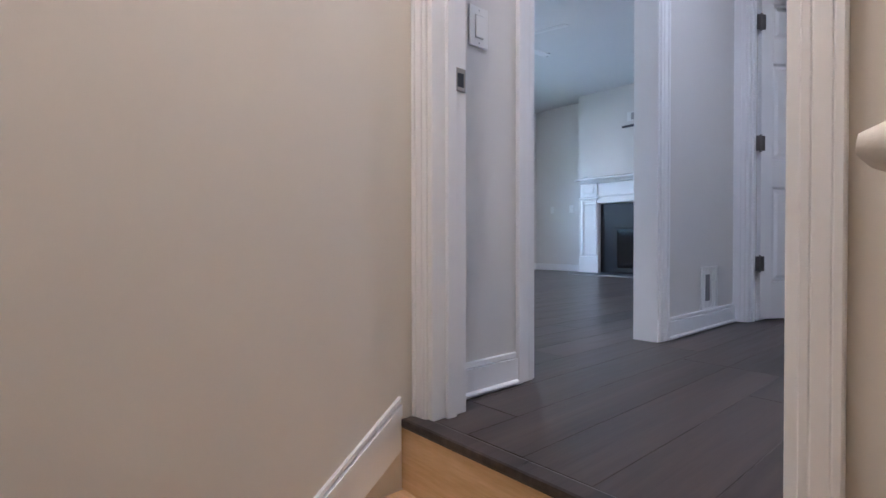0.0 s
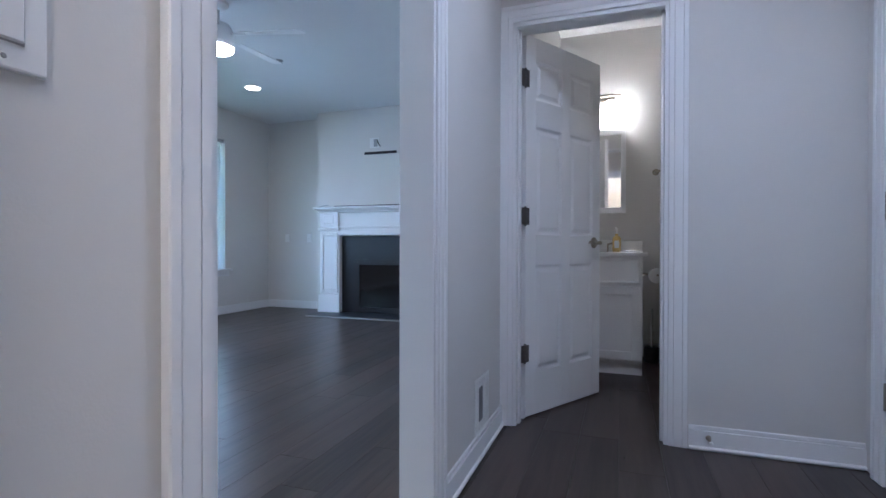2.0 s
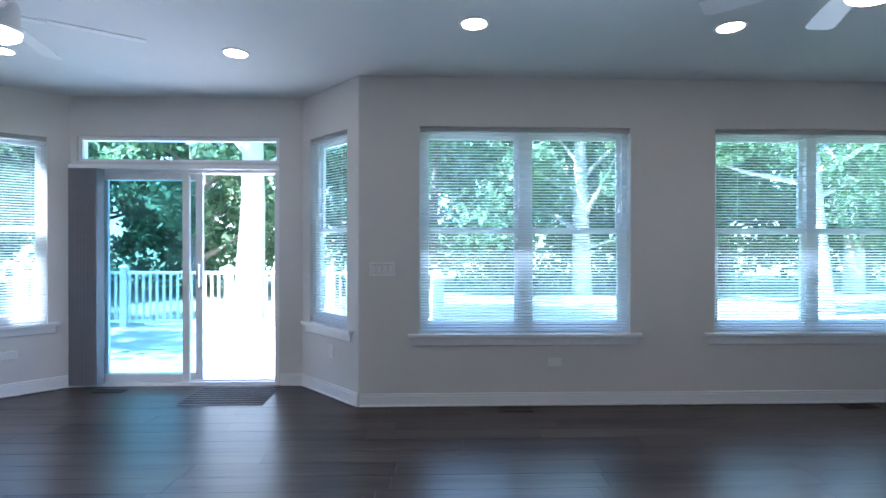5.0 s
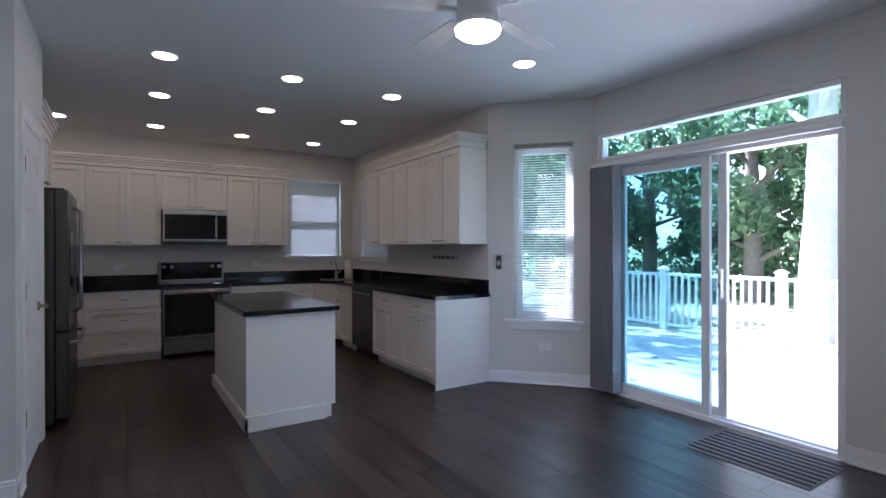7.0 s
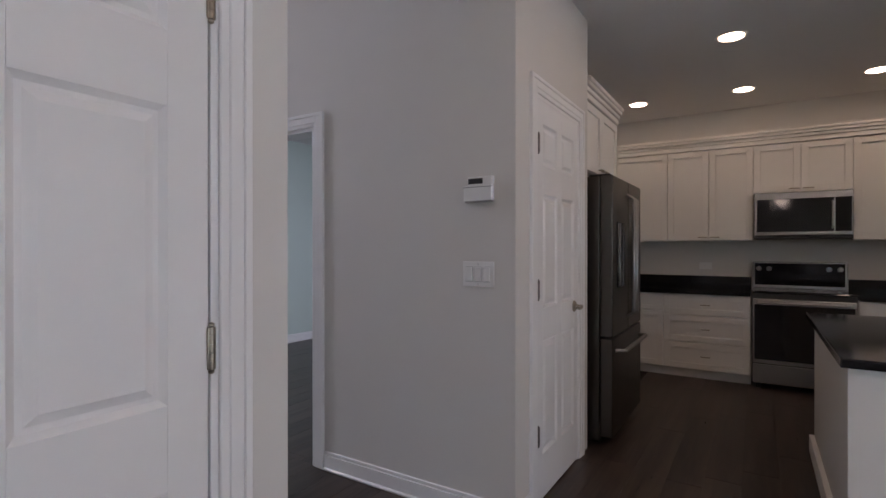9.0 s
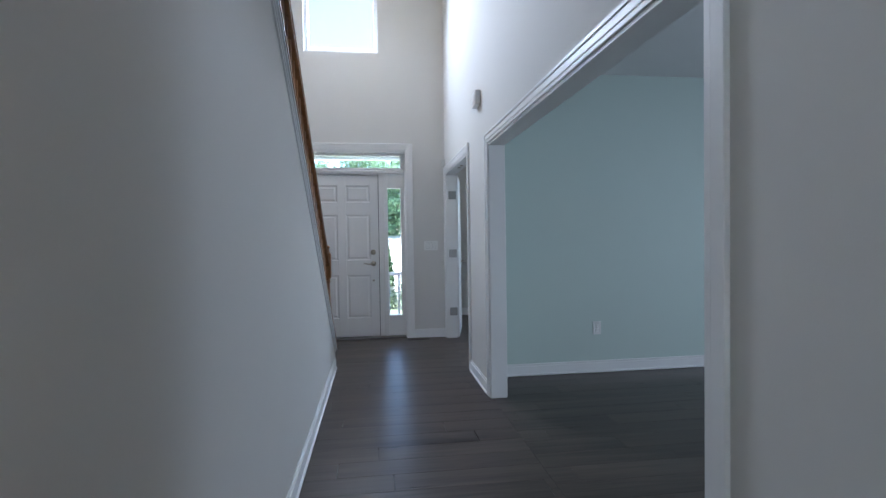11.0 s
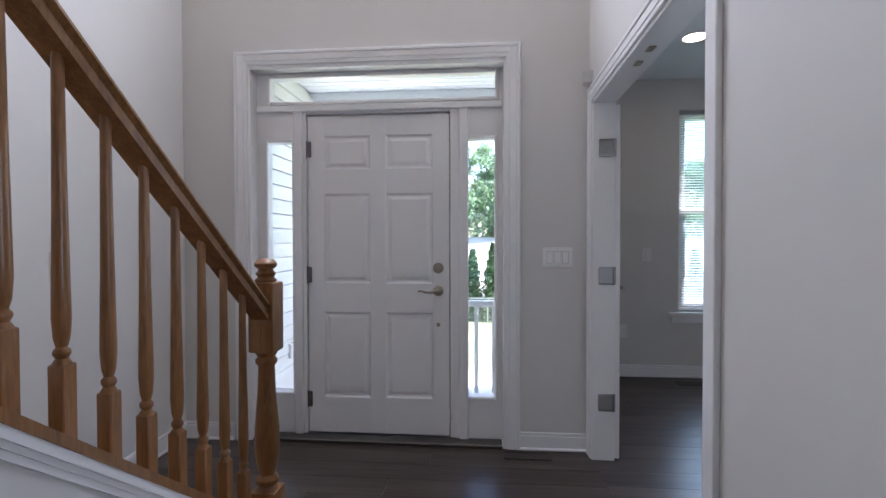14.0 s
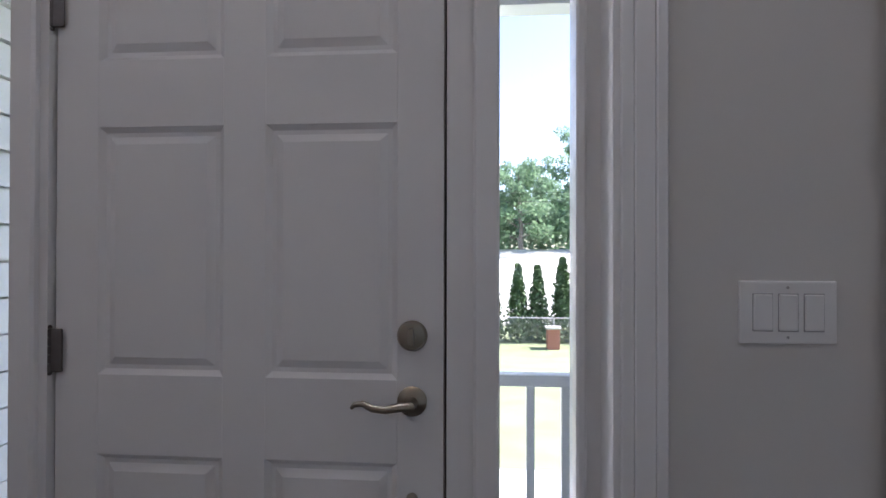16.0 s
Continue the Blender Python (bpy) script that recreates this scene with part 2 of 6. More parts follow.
def prism(points, axis, lo, hi):
    """A flat outline of (u, v) pairs pushed along an axis: 'x' takes (y, z), 'y' takes (x, z), 'z' takes (x, y)."""
    b = bmesh.new()

    def at(u, v, w):
        return {"x": (w, u, v), "y": (u, w, v), "z": (u, v, w)}[axis]
    a = [b.verts.new(at(u, v, lo)) for u, v in points]
    c = [b.verts.new(at(u, v, hi)) for u, v in points]
    b.faces.new(a)
    b.faces.new(c)
    for k in range(len(points)):
        j = (k + 1) % len(points)
        b.faces.new((a[k], a[j], c[j], c[k]))
    bmesh.ops.recalc_face_normals(b, faces=b.faces)
    return b


def tube(points, radius, seg=10):
    """A round bar along a list of places."""
    b = bmesh.new()
    pts = [Vector(p) for p in points]
    rings = []
    for i, p in enumerate(pts):
        d = (pts[min(i + 1, len(pts) - 1)] - pts[max(i - 1, 0)]).normalized()
        u = d.orthogonal().normalized() if not rings else (rings_u - d * rings_u.dot(d)).normalized()
        rings_u = u
        w = d.cross(u)
        r = radius[i] if isinstance(radius, (list, tuple)) else radius
        rings.append([b.verts.new(p + (u * math.cos(k * math.tau / seg) + w * math.sin(k * math.tau / seg)) * r) for k in range(seg)])
    for a, c in zip(rings, rings[1:]):
        for k in range(seg):
            b.faces.new((a[k], a[(k + 1) % seg], c[(k + 1) % seg], c[k]))
    b.faces.new(list(reversed(rings[0])))
    b.faces.new(rings[-1])
    bmesh.ops.recalc_face_normals(b, faces=b.faces)
    return b


def part(name, bm, mat, parent=None, label="", kind="", smooth=False):
    """Links a bmesh as one mesh object, under a thing or a part."""
    me = bpy.data.meshes.new(name)
    bm.to_mesh(me)
    bm.free()
    me.materials.append(mat)
    if smooth:
        me.shade_smooth()
        me.set_sharp_from_angle(angle=radians(40))
    ob = new(name, me)
    if parent is not None:
        ob.parent = parent
    return tagged(ob, label, "", "", kind)


def thing(name, label, category, group="", m=None):
    ob = new(name)
    ob.empty_display_size = 0.1
    if m is not None:
        ob.matrix_basis = m
    return tagged(ob, label, category, group)


def structure(name, bm, mat, label, smooth=False):
    return part(name, bm, mat, None, label, "structure", smooth)


def pierced(axis, p0, p1, a0, a1, z0, z1, holes=()):
    """A wall between p0 and p1 on its axis, from a0 to a1 along, with holes (a0, a1, z0, z1)."""
    cuts_a = sorted({a0, a1, *[min(max(h[i], a0), a1) for h in holes for i in (0, 1)]})
    bm = bmesh.new()
    for u, w in zip(cuts_a, cuts_a[1:]):
        spans, mid = [(z0, z1)], (u + w) / 2
        for h in holes:
            if h[0] < mid < h[1]:
                out = []
                for s, e in spans:
                    if h[2] > s:
                        out.append((s, min(h[2], e)))
                    if h[3] < e:
                        out.append((max(h[3], s), e))
                spans = [q for q in out if q[1] - q[0] > 1e-4]
        for s, e in spans:
            if axis == "x":
                bx(bm, p0, p1, u, w, s, e)
            else:
                bx(bm, u, w, p0, p1, s, e)
    bmesh.ops.remove_doubles(bm, verts=bm.verts, dist=1e-5)
    return bm

# ---- large structure ----
H = 2.73      # ceiling of the ground floor
HF = 5.3      # ceiling of the two-storey entrance
YB, XE, XK = 6.17, 7.66, -4.96   # back wall, fireplace wall, kitchen wall
FRONT = -3.70                    # inner face of the front wall
XL, XS = -1.01, 0.285             # foyer walls
T = 0.12
fb0 = box(XK - 0.2, 0.42, -4.0, YB + 0.15, -0.30, -0.012)
bx(fb0, 0.42, 1.50, -4.0, 0.0, -0.30, -0.012)
bx(fb0, 0.42, 1.50, 1.80, YB + 0.15, -0.30, -0.012)
bx(fb0, 1.50, XE + 0.3, -4.0, YB + 0.15, -0.30, -0.012)
structure("floor", fb0, SUBFLOOR, "dark floor slab under the planks")

BACK_HOLES = [(2.52, 4.29, 0.60, 2.32), (5.01, 6.79, 0.60, 2.32)]
structure("wall_back", pierced("y", YB, YB + 0.16, 2.02, XE + 0.16, -0.3, H + 0.2, BACK_HOLES), PAINT, "pale painted back wall with two wide windows")
structure("wall_kitchen_back", pierced("y", YB, YB + 0.16, XK - 0.16, -1.50, -0.3, H + 0.2, [(-4.60, -3.70, 1.20, 2.32)]), PAINT, "pale painted kitchen wall behind the counters")
structure("wall_kitchen", pierced("x", XK - 0.16, XK, 1.9, YB, -0.3, H + 0.2, [(5.14, 5.99, 1.20, 2.35)]), PAINT, "pale painted kitchen wall behind the range")
structure("wall_fireplace", box(XE, XE + 0.16, 1.79, YB, -0.3, H + 0.2), PAINT, "pale painted wall beside the fireplace")
# hall wall with the cased opening into the family room
structure("wall_hall", pierced("y", 1.782, 1.897, 1.65, 4.0, 0, H, [(2.061, 3.015, 0, 2.06)]), PAINT, "pale painted hall wall with a cased opening")
structure("wall_family_south", box(4.0, XE, 1.782, 1.897, 0, H), PAINT, "pale painted wall of the family room")
structure("wall_bath_door", pierced("x", 3.99, 4.105, -0.62, 1.782, 0, H, [(1.0, 1.715, 0, 2.04)]), PAINT, "pale painted wall round the bathroom door")
structure("wall_hall_closet", pierced("y", 0.13, 0.25, 1.53, 3.99, 0, H, [(2.48, 3.82, 0, 2.04)]), PAINT, "pale painted hall wall round the closet doors")
structure("wall_hall_closet_back", box(1.53, 3.99, -0.62, -0.5, 0, H), PAINT, "pale painted back of the hall closet")
structure("ceiling_hall", box(1.4, 4.1, -0.62, 1.9, H, H + 0.1), CEIL, "white hall ceiling")
structure("wall_stair_door", pierced("x", 1.53, 1.65, 0.13, 1.897, -0.9, H, [(0.872, 1.70, -0.9, 2.05)]), WARMLIT, "warmly lit wall round the basement doorway")
structure("wall_closet", pierced("y", 2.46, 2.61, 0.245, 1.75, 0, H, [(0.434, 1.204, 0, 2.04)]), PAINT, "pale painted wall round a closet door")
structure("wall_closet_side", box(1.65, 1.75, 1.897, 2.46, 0, H), PAINT, "pale painted side of the closet")
structure("wall_recess", box(XK, -2.13, 1.93, 2.05, 0, H), PAINT, "pale wall behind the refrigerator")
structure("wall_recess_side", box(-2.17, -2.05, 2.05, 2.53, 0, H), PAINT, "pale wall beside the refrigerator")
structure("wall_pantry", pierced("y", 2.53, 2.65, -2.13, -1.01, 0, H, [(-1.93, -1.255, 0, 2.04)]), PAINT, "pale painted wall round the pantry door")
# foyer and dining room
DO = (-1.21, 1.368, 0.0, 1.985)
OO = (-3.60, -2.10, 0.0, 2.06)
structure("wall_foyer", pierced("x", XL - 0.06, XL, FRONT - 0.2, 2.53, 0, HF, [DO, OO]), PAINT, "tall pale foyer wall with two openings")
structure("wall_dining", pierced("x", XL - T, XL - 0.06, -1.89, 2.53, 0, H, [DO]), AQUA, "aqua painted dining room wall")
structure("wall_dining_front", box(-5.0, XL - T, -1.89, -1.77, 0, H), AQUA, "aqua painted dining room wall")
structure("wall_dining_kitchen", box(-5.0, XL - T, 1.85, 1.93, 0, H), AQUA, "aqua painted dining room wall")
structure("wall_dining_window", pierced("x", -5.1, -5.0, -1.89, 1.93, 0, H, [(0.2, 1.7, 0.7, 2.3)]), AQUA, "aqua painted dining room wall with a window")
structure("ceiling_dining", box(-5.1, XL - 0.06, -1.89, 1.93, H, H + 0.1), CEIL, "white dining room ceiling")
structure("wall_front", pierced("y", FRONT - 0.2, FRONT, XL, 1.52, 0, HF, [(-0.53, 1.10, 0, 2.37), (-0.20, 0.70, 3.56, 4.75)]), PAINT, "tall pale wall round the front door")
ws = box(1.52, 1.64, FRONT - 0.2, 0.0, 0, HF)
bx(ws, 1.52, 1.64, 0.0, 2.46, H, HF)
structure("wall_stairs", ws, PAINT, "tall pale wall beside the stairs")
structure("ceiling_foyer", box(XL - 0.1, 1.64, FRONT - 0.2, 2.56, HF, HF + 0.1), CEIL, "white ceiling of the tall foyer")
structure("wall_upper", box(XL, 1.64, 2.46, 2.56, H, HF), PAINT, "pale wall above the family room opening")
# office
structure("wall_office_front", pierced("y", -5.54, -5.42, -4.6, XL, 0, H, [(-4.05, -2.15, 0.60, 2.45)]), PAINT, "pale office wall with a window")
structure("wall_office_back", box(-4.6, XL - T, -1.99, -1.89, 0, H), PAINT, "pale office wall")
structure("wall_office_side", box(-4.7, -4.6, -5.54, -1.89, 0, H), PAINT, "pale office wall")
structure("wall_office_foyer", pierced("x", XL - T, XL - 0.06, -5.42, -1.99, 0, H, [OO]), PAINT, "pale office wall beside the double doors")
structure("ceiling_office", box(-4.7, XL - 0.06, -5.54, -1.89, H, H + 0.1), CEIL, "white office ceiling")
structure("floor_office", box(-4.7, XL, -5.54, -3.9, -0.3, -0.012), SUBFLOOR, "dark floor slab of the office")
# ceilings of the family room and kitchen, with the bay
cb = box(XK - 0.16, XE + 0.16, 2.56, YB + 0.16, H, H + 0.1)
bx(cb, XK - 0.16, -2.0, 1.93, 2.56, H, H + 0.1)
bx(cb, -2.0, XL, 1.93, 2.56, H, H + 0.1)
bx(cb, 0.39, 1.65, 1.897, 2.46, H, H + 0.1)
bx(cb, 1.65, XE + 0.16, 1.897, 2.56, H, H + 0.1)
join(cb, prism([(-1.6, YB + 0.16), (-0.75, 7.1), (1.4, 7.1), (2.1, YB + 0.16)], "z", H, H + 0.1))
structure("ceiling", cb, CEIL, "white ceiling of the family room and kitchen")


def slanted(name, a, b, holes, label):
    """A bay wall from a to b, its inner face on that line."""
    a, b = Vector((*a, 0)), Vector((*b, 0))
    d = b - a
    bm = pierced("y", 0, 0.14, 0, d.length, -0.3, H + 0.1, holes)
    m = Matrix.Translation(a) @ Matrix.Rotation(math.atan2(d.y, d.x), 4, "Z")
    bmesh.ops.transform(bm, matrix=m, verts=bm.verts)
    structure(name, bm, PAINT, label)
    return m


BAY_L = slanted("wall_bay_left", (-1.50, 6.17), (-0.76, 6.83), [(0.25, 0.82, 0.62, 2.32)], "pale bay wall with a narrow window")
BAY_M = slanted("wall_bay_middle", (-0.76, 6.83), (1.40, 6.83), [(0.12, 1.94, 0, 2.07), (0.06, 1.94, 2.12, 2.36)], "pale bay wall round the sliding door")
BAY_R = slanted("wall_bay_right", (1.40, 6.83), (2.02, 6.17), [(0.13, 0.74, 0.62, 2.32)], "pale bay wall with a narrow window")
structure("floor_bay", prism([(-1.5, YB + 0.1), (-0.72, 7.0), (1.36, 7.0), (2.02, YB + 0.1)], "z", -0.3, -0.012), SUBFLOOR, "dark floor slab of the bay")
# bathroom
structure("wall_bath_back", box(4.105, 6.1, 1.70, 1.782, 0, H), PAINT, "pale bathroom wall")
structure("wall_bath_far", box(5.95, 6.07, 0.0, 1.70, 0, H), PAINT, "pale bathroom wall")
structure("wall_bath_front", box(4.105, 5.95, -0.1, 0.0, 0, H), PAINT, "pale bathroom wall")
structure("ceiling_bath", box(4.1, 6.07, -0.1, 1.78, H, H + 0.1), CEIL, "white bathroom ceiling")
# basement stairs
structure("wall_basement_left", box(0.42, 1.53, 1.76, 1.9, -2.4, H), WARMLIT, "warmly lit wall beside the basement stairs")
structure("wall_basement_right", box(0.42, 1.53, -0.12, 0.0, -2.4, 1.7), WARMLIT, "warmly lit wall beside the basement stairs")
structure("wall_basement_back", box(0.42, 0.5, 0.0, 1.76, -2.4, 1.9), WARMLIT, "warmly lit wall behind the basement stairs")
structure("ceiling_basement", prism([(-0.12, 1.70), (1.20, 2.68), (1.9, 2.68), (1.9, 2.72), (1.18, 2.72), (-0.12, 1.74)], "x", 0.42, 1.53), CEIL, "white ceiling over the basement stairs")
# ---- trim ----


def board(axis, face, side, a0, a1, z0, z1, depth, bevel=0.003):
    """A flat board on a wall face; side is +1 or -1, the way the wall faces."""
    lo, hi = sorted((face, face + side * depth))
    return box(lo, hi, a0, a1, z0, z1, bevel) if axis == "x" else box(a0, a1, lo, hi, z0, z1, bevel)


def baseboard(axis, face, side, a0, a1, h=0.11):
    bm = board(axis, face, side, a0, a1, 0, h - 0.022, 0.014, 0.001)
    join(bm, board(axis, face, side, a0, a1, h - 0.022, h, 0.009, 0.004))
    join(bm, board(axis, face, side, a0, a1, 0, 0.018, 0.024, 0.006))
    return structure("baseboard", bm, TRIM, "white painted baseboard along the wall")


def casing(axis, face, side, a0, a1, top, w=0.085, bottom=0.0):
    """Moulded trim round a door opening."""
    bm = bmesh.new()
    for u0, u1, d in ((0.004, w * 0.32, 0.012), (w * 0.32, w * 0.76, 0.0145), (w * 0.76, w, 0.0185)):
        join(bm, board(axis, face, side, a0 - u1, a0 - u0, bottom, top + u1, d, 0.0025))
        join(bm, board(axis, face, side, a1 + u0, a1 + u1, bottom, top + u1, d, 0.0025))
        join(bm, board(axis, face, side, a0 - u0, a1 + u0, top + u0, top + u1, d, 0.0025))
    return structure("door_trim", bm, TRIM, "white moulded door casing")


def jamb(axis, lo, hi, a0, a1, top, stop=True):
    """The lining of a door opening through a wall from lo to hi."""
    bm = bmesh.new()
    for u0, u1 in ((a0 - 0.004, a0 + 0.014), (a1 - 0.014, a1 + 0.004)):
        bx(bm, *((lo, hi, u0, u1) if axis == "x" else (u0, u1, lo, hi)), 0, top, 0.0015)
    bx(bm, *((lo, hi, a0, a1) if axis == "x" else (a0, a1, lo, hi)), top - 0.016, top + 0.004, 0.0015)
    if stop:
        m = (lo + hi) / 2
        for u0, u1 in ((a0 + 0.014, a0 + 0.026), (a1 - 0.026, a1 - 0.014)):
            bx(bm, *((m - 0.016, m + 0.016, u0, u1) if axis == "x" else (u0, u1, m - 0.016, m + 0.016)), 0, top - 0.016, 0.001)
    return structure("door_jamb", bm, TRIM, "white painted door jamb")


for args in (("y", YB, -1, 2.03, XE), ("x", XE, -1, 5.20, YB - 0.015), ("x", XE, -1, 1.9, 3.15), ("y", 1.782, -1, 1.66, 1.975), ("y", 1.782, -1, 3.105, 3.985),
             ("x", 3.99, -1, 0.25, 0.91), ("y", 0.25, 1, 1.66, 2.46), ("x", XL, 1, 1.46, 2.65), ("x", XL, 1, -2.01, -1.30),
             ("y", FRONT, 1, XL, -0.605), ("y", FRONT, 1, 1.19, 1.51), ("x", 1.52, -1, FRONT, -2.3), ("x", XS, -1, -2.36, 2.46), ("y", 2.61, 1, 0.245, 0.35), ("y", 2.65, 1, -1.17, -1.01),
             ("y", -1.77, 1, -5.0, XL - T), ("y", 1.85, -1, -5.0, XL - T), ("x", -5.0, 1, -1.77, 1.85), ("y", -5.42, 1, -4.6, XL - T), ("x", -4.6, 1, -5.4, -2.0),
             ("y", 2.61, 1, 1.29, 1.75), ("x", 1.75, 1, 1.9, 2.61), ("y", 1.897, 1, 3.11, XE), ("x", 5.95, -1, 0, 1.7), ("y", 1.70, -1, 4.11, 5.2)):
    baseboard(*args)


def slanted_base(m, a0, a1):
    bm = board("y", 0, -1, a0, a1, 0, 0.092, 0.014, 0.001)
    join(bm, board("y", 0, -1, a0, a1, 0.090, 0.115, 0.009, 0.004))
    join(bm, board("y", 0, -1, a0, a1, 0, 0.018, 0.024, 0.006))
    bmesh.ops.transform(bm, matrix=m, verts=bm.verts)
    structure("baseboard", bm, TRIM, "white painted baseboard in the bay")


slanted_base(BAY_L, 0.0, 0.99)
slanted_base(BAY_R, 0.0, 0.9)
slanted_base(BAY_M, 0.0, 0.12)
slanted_base(BAY_M, 1.95, 2.16)

# cased openings and doorways
casing("y", 1.782, -1, 2.061, 3.015, 2.06)
casing("y", 1.897, 1, 2.061, 3.015, 2.06)
jamb("y", 1.778, 1.901, 2.061, 3.015, 2.06, False)
casing("x", 3.99, -1, 1.0, 1.715, 2.04)
jamb("x", 3.987, 4.108, 1.0, 1.715, 2.04)
casing("y", 0.25, 1, 2.48, 3.82, 2.04)
casing("x", 1.65, 1, 0.872, 1.70, 2.05, w=0.078)
casing("x", 1.53, -1, 0.872, 1.70, 2.05, w=0.058)
jamb("x", 1.527, 1.653, 0.872, 1.70, 2.05)
casing("y", 2.61, 1, 0.434, 1.204, 2.04, w=0.078)
jamb("y", 2.457, 2.613, 0.434, 1.204, 2.04)
casing("y", 2.65, 1, -1.93, -1.255, 2.04)
jamb("y", 2.527, 2.653, -1.93, -1.255, 2.04)
casing("x", XL, 1, DO[0], DO[1], DO[3])
casing("x", XL - T, -1, DO[0], DO[1], DO[3])
jamb("x", XL - T - 0.003, XL + 0.003, DO[0], DO[1], DO[3], False)
casing("x", XL, 1, OO[0], OO[1], OO[3])
office_jamb = jamb("x", XL - T - 0.003, XL + 0.003, OO[0], OO[1], OO[3], False)

# ---- doors ----


def hinge(name, parent, x, y, z, axis="x", mat=None, h=0.09, leaf=0.032):
    """Two leaves and a knuckle; axis is the way the leaf lies."""
    mat = mat or NICKEL
    bm = box(-leaf, leaf, -0.002, 0.002, -h / 2, h / 2, 0.004, 2) if axis == "x" else box(-0.002, 0.002, -0.032, 0.032, -h / 2, h / 2, 0.004, 2)
    for k in range(5):
        join(bm, lathe([(0.0065, -h / 2 + k * h / 5 + 0.0008), (0.0065, -h / 2 + (k + 1) * h / 5 - 0.0008)], 10))
    for s in (-1, 1):
        join(bm, lathe([(0.003, 0), (0.0065, 0.002), (0.006, 0.006), (0.002, 0.009)], 10, Matrix.Translation((0, 0, s * h / 2)) @ Matrix.Scale(s, 4, (0, 0, 1))))
    bmesh.ops.transform(bm, matrix=Matrix.Translation((x, y, z)), verts=bm.verts)
    return part(name, bm, mat, parent, "worn nickel hinge", smooth=True)


def lever(parent, x, z, y, side, flip=1, name="lever_handle"):
    """A round rose with a curved lever, on the face at y."""
    m = Matrix.Translation((x, y, z)) @ Matrix.Rotation(radians(-90 * side), 4, "X")
    rose = lathe([(0.033, 0), (0.033, 0.004), (0.028, 0.009), (0.014, 0.013), (0.011, 0.03), (0.012, 0.05), (0.004, 0.054)], 24, m)
    h = part(name, rose, NICKEL, parent, "brushed nickel lever handle", smooth=True)
    pts = [(x + flip * d, y + side * o, z + e) for d, o, e in ((0, 0.045, 0), (0.02, 0.05, 0.001), (0.05, 0.052, -0.005), (0.078, 0.052, -0.003), (0.10, 0.051, 0.007), (0.118, 0.05, 0.004), (0.125, 0.049, -0.004))]
    part("lever", tube(pts, [0.011, 0.010, 0.009, 0.008, 0.007, 0.006, 0.004], 10), NICKEL, h, smooth=True)
    return h


def panel_door(name, label, w, h, m, hinges=(), handle="lever", thick=0.036, hinge_mat=None, z_rows=None, kind="structure", faces=(1, -1), leaf=0.009):
    """A six-panel door, hinge edge at x = 0, foot at z = 0, its faces on +y and -y."""
    d = new(name)
    d.matrix_basis = m
    tagged(d, label, "door", "", kind)
    rows = z_rows or ((0.225, 0.80), (0.965, 1.545), (1.69, 1.90))
    st = w * 0.115
    mid = w / 2
    cols = ((st, mid - st * 0.48), (mid + st * 0.48, w - st))
    t = thick / 2
    xs = (0, st, cols[0][1], cols[1][0], w - st, w)
    for a, b in ((0, 1), (2, 3), (4, 5)):
        part("stile", box(xs[a], xs[b], -t, t, 0, h, 0.0012), DOORW, d)
    zs = [0, *[q for r in rows for q in r], h]
    for c in cols:
        for a, b in zip(zs[::2], zs[1::2]):
            part("rail", box(c[0], c[1], -t, t, a, b), DOORW, d)
    for c in cols:
        for r in rows:
            p = box(c[0], c[1], -t + 0.011, t - 0.011, r[0], r[1])
            for s in (1, -1):
                ring = []
                b = bmesh.new()
                for inset, y in ((0.0, t - 0.001), (0.012, t - 0.010), (0.022, t - 0.010), (0.040, t - 0.002)):
                    ring.append([b.verts.new((x, s * y, z)) for x, z in ((c[0] + inset, r[0] + inset), (c[1] - inset, r[0] + inset), (c[1] - inset, r[1] - inset), (c[0] + inset, r[1] - inset))])
                for q, e in zip(ring, ring[1:]):
                    for k in range(4):
                        b.faces.new((q[k], q[(k + 1) % 4], e[(k + 1) % 4], e[k]))
                b.faces.new(ring[-1])
                bmesh.ops.recalc_face_normals(b, faces=b.faces)
                if b.faces[-1].normal.y * s < 0:
                    bmesh.ops.reverse_faces(b, faces=b.faces)
                join(p, b)
            part("panel", p, DOORW, d)
    for z, y in hinges:
        hinge("hinge", d, -0.004, y, z, mat=hinge_mat, leaf=leaf)
    if handle == "lever":
        for s in faces:
            lever(d, w - 0.065, 0.925, s * t, s, -1)
    return d


HZ = (0.335, 1.062, 1.789)
DARKHINGE = material("bronze_hinge", (0.16, 0.15, 0.145), 0.4, metal=1.0, vary=0.2, scale=60)
# bathroom door, standing ajar into the bathroom
panel_door("door_bathroom", "white six-panel bathroom door standing ajar", 0.70, 2.02, pose(4.115, 1.690, 0.012, 0, 0, -30), [(z, -0.018) for z in HZ], hinge_mat=DARKHINGE, leaf=0.03)
# closed closet door beside the foyer
panel_door("door_closet", "closed white six-panel closet door with worn hinges", 0.74, 2.02, pose(0.452, 2.593, 0.01, 0, 0, 0), [(z, 0.022) for z in HZ])
# pantry door
panel_door("door_pantry", "closed white six-panel pantry door with lever handle", 0.645, 2.02, pose(-1.272, 2.633, 0.01, 0, 0, 180), [(z, -0.024) for z in HZ], faces=(-1,), hinge_mat=DARKHINGE, leaf=0.017)
# hall closet double doors
panel_door("door_hall_closet", "closed white six-panel hall closet door", 0.66, 2.02, pose(3.817, 0.232, 0.01, 0, 0, 180), [(z, -0.022) for z in HZ], handle="")
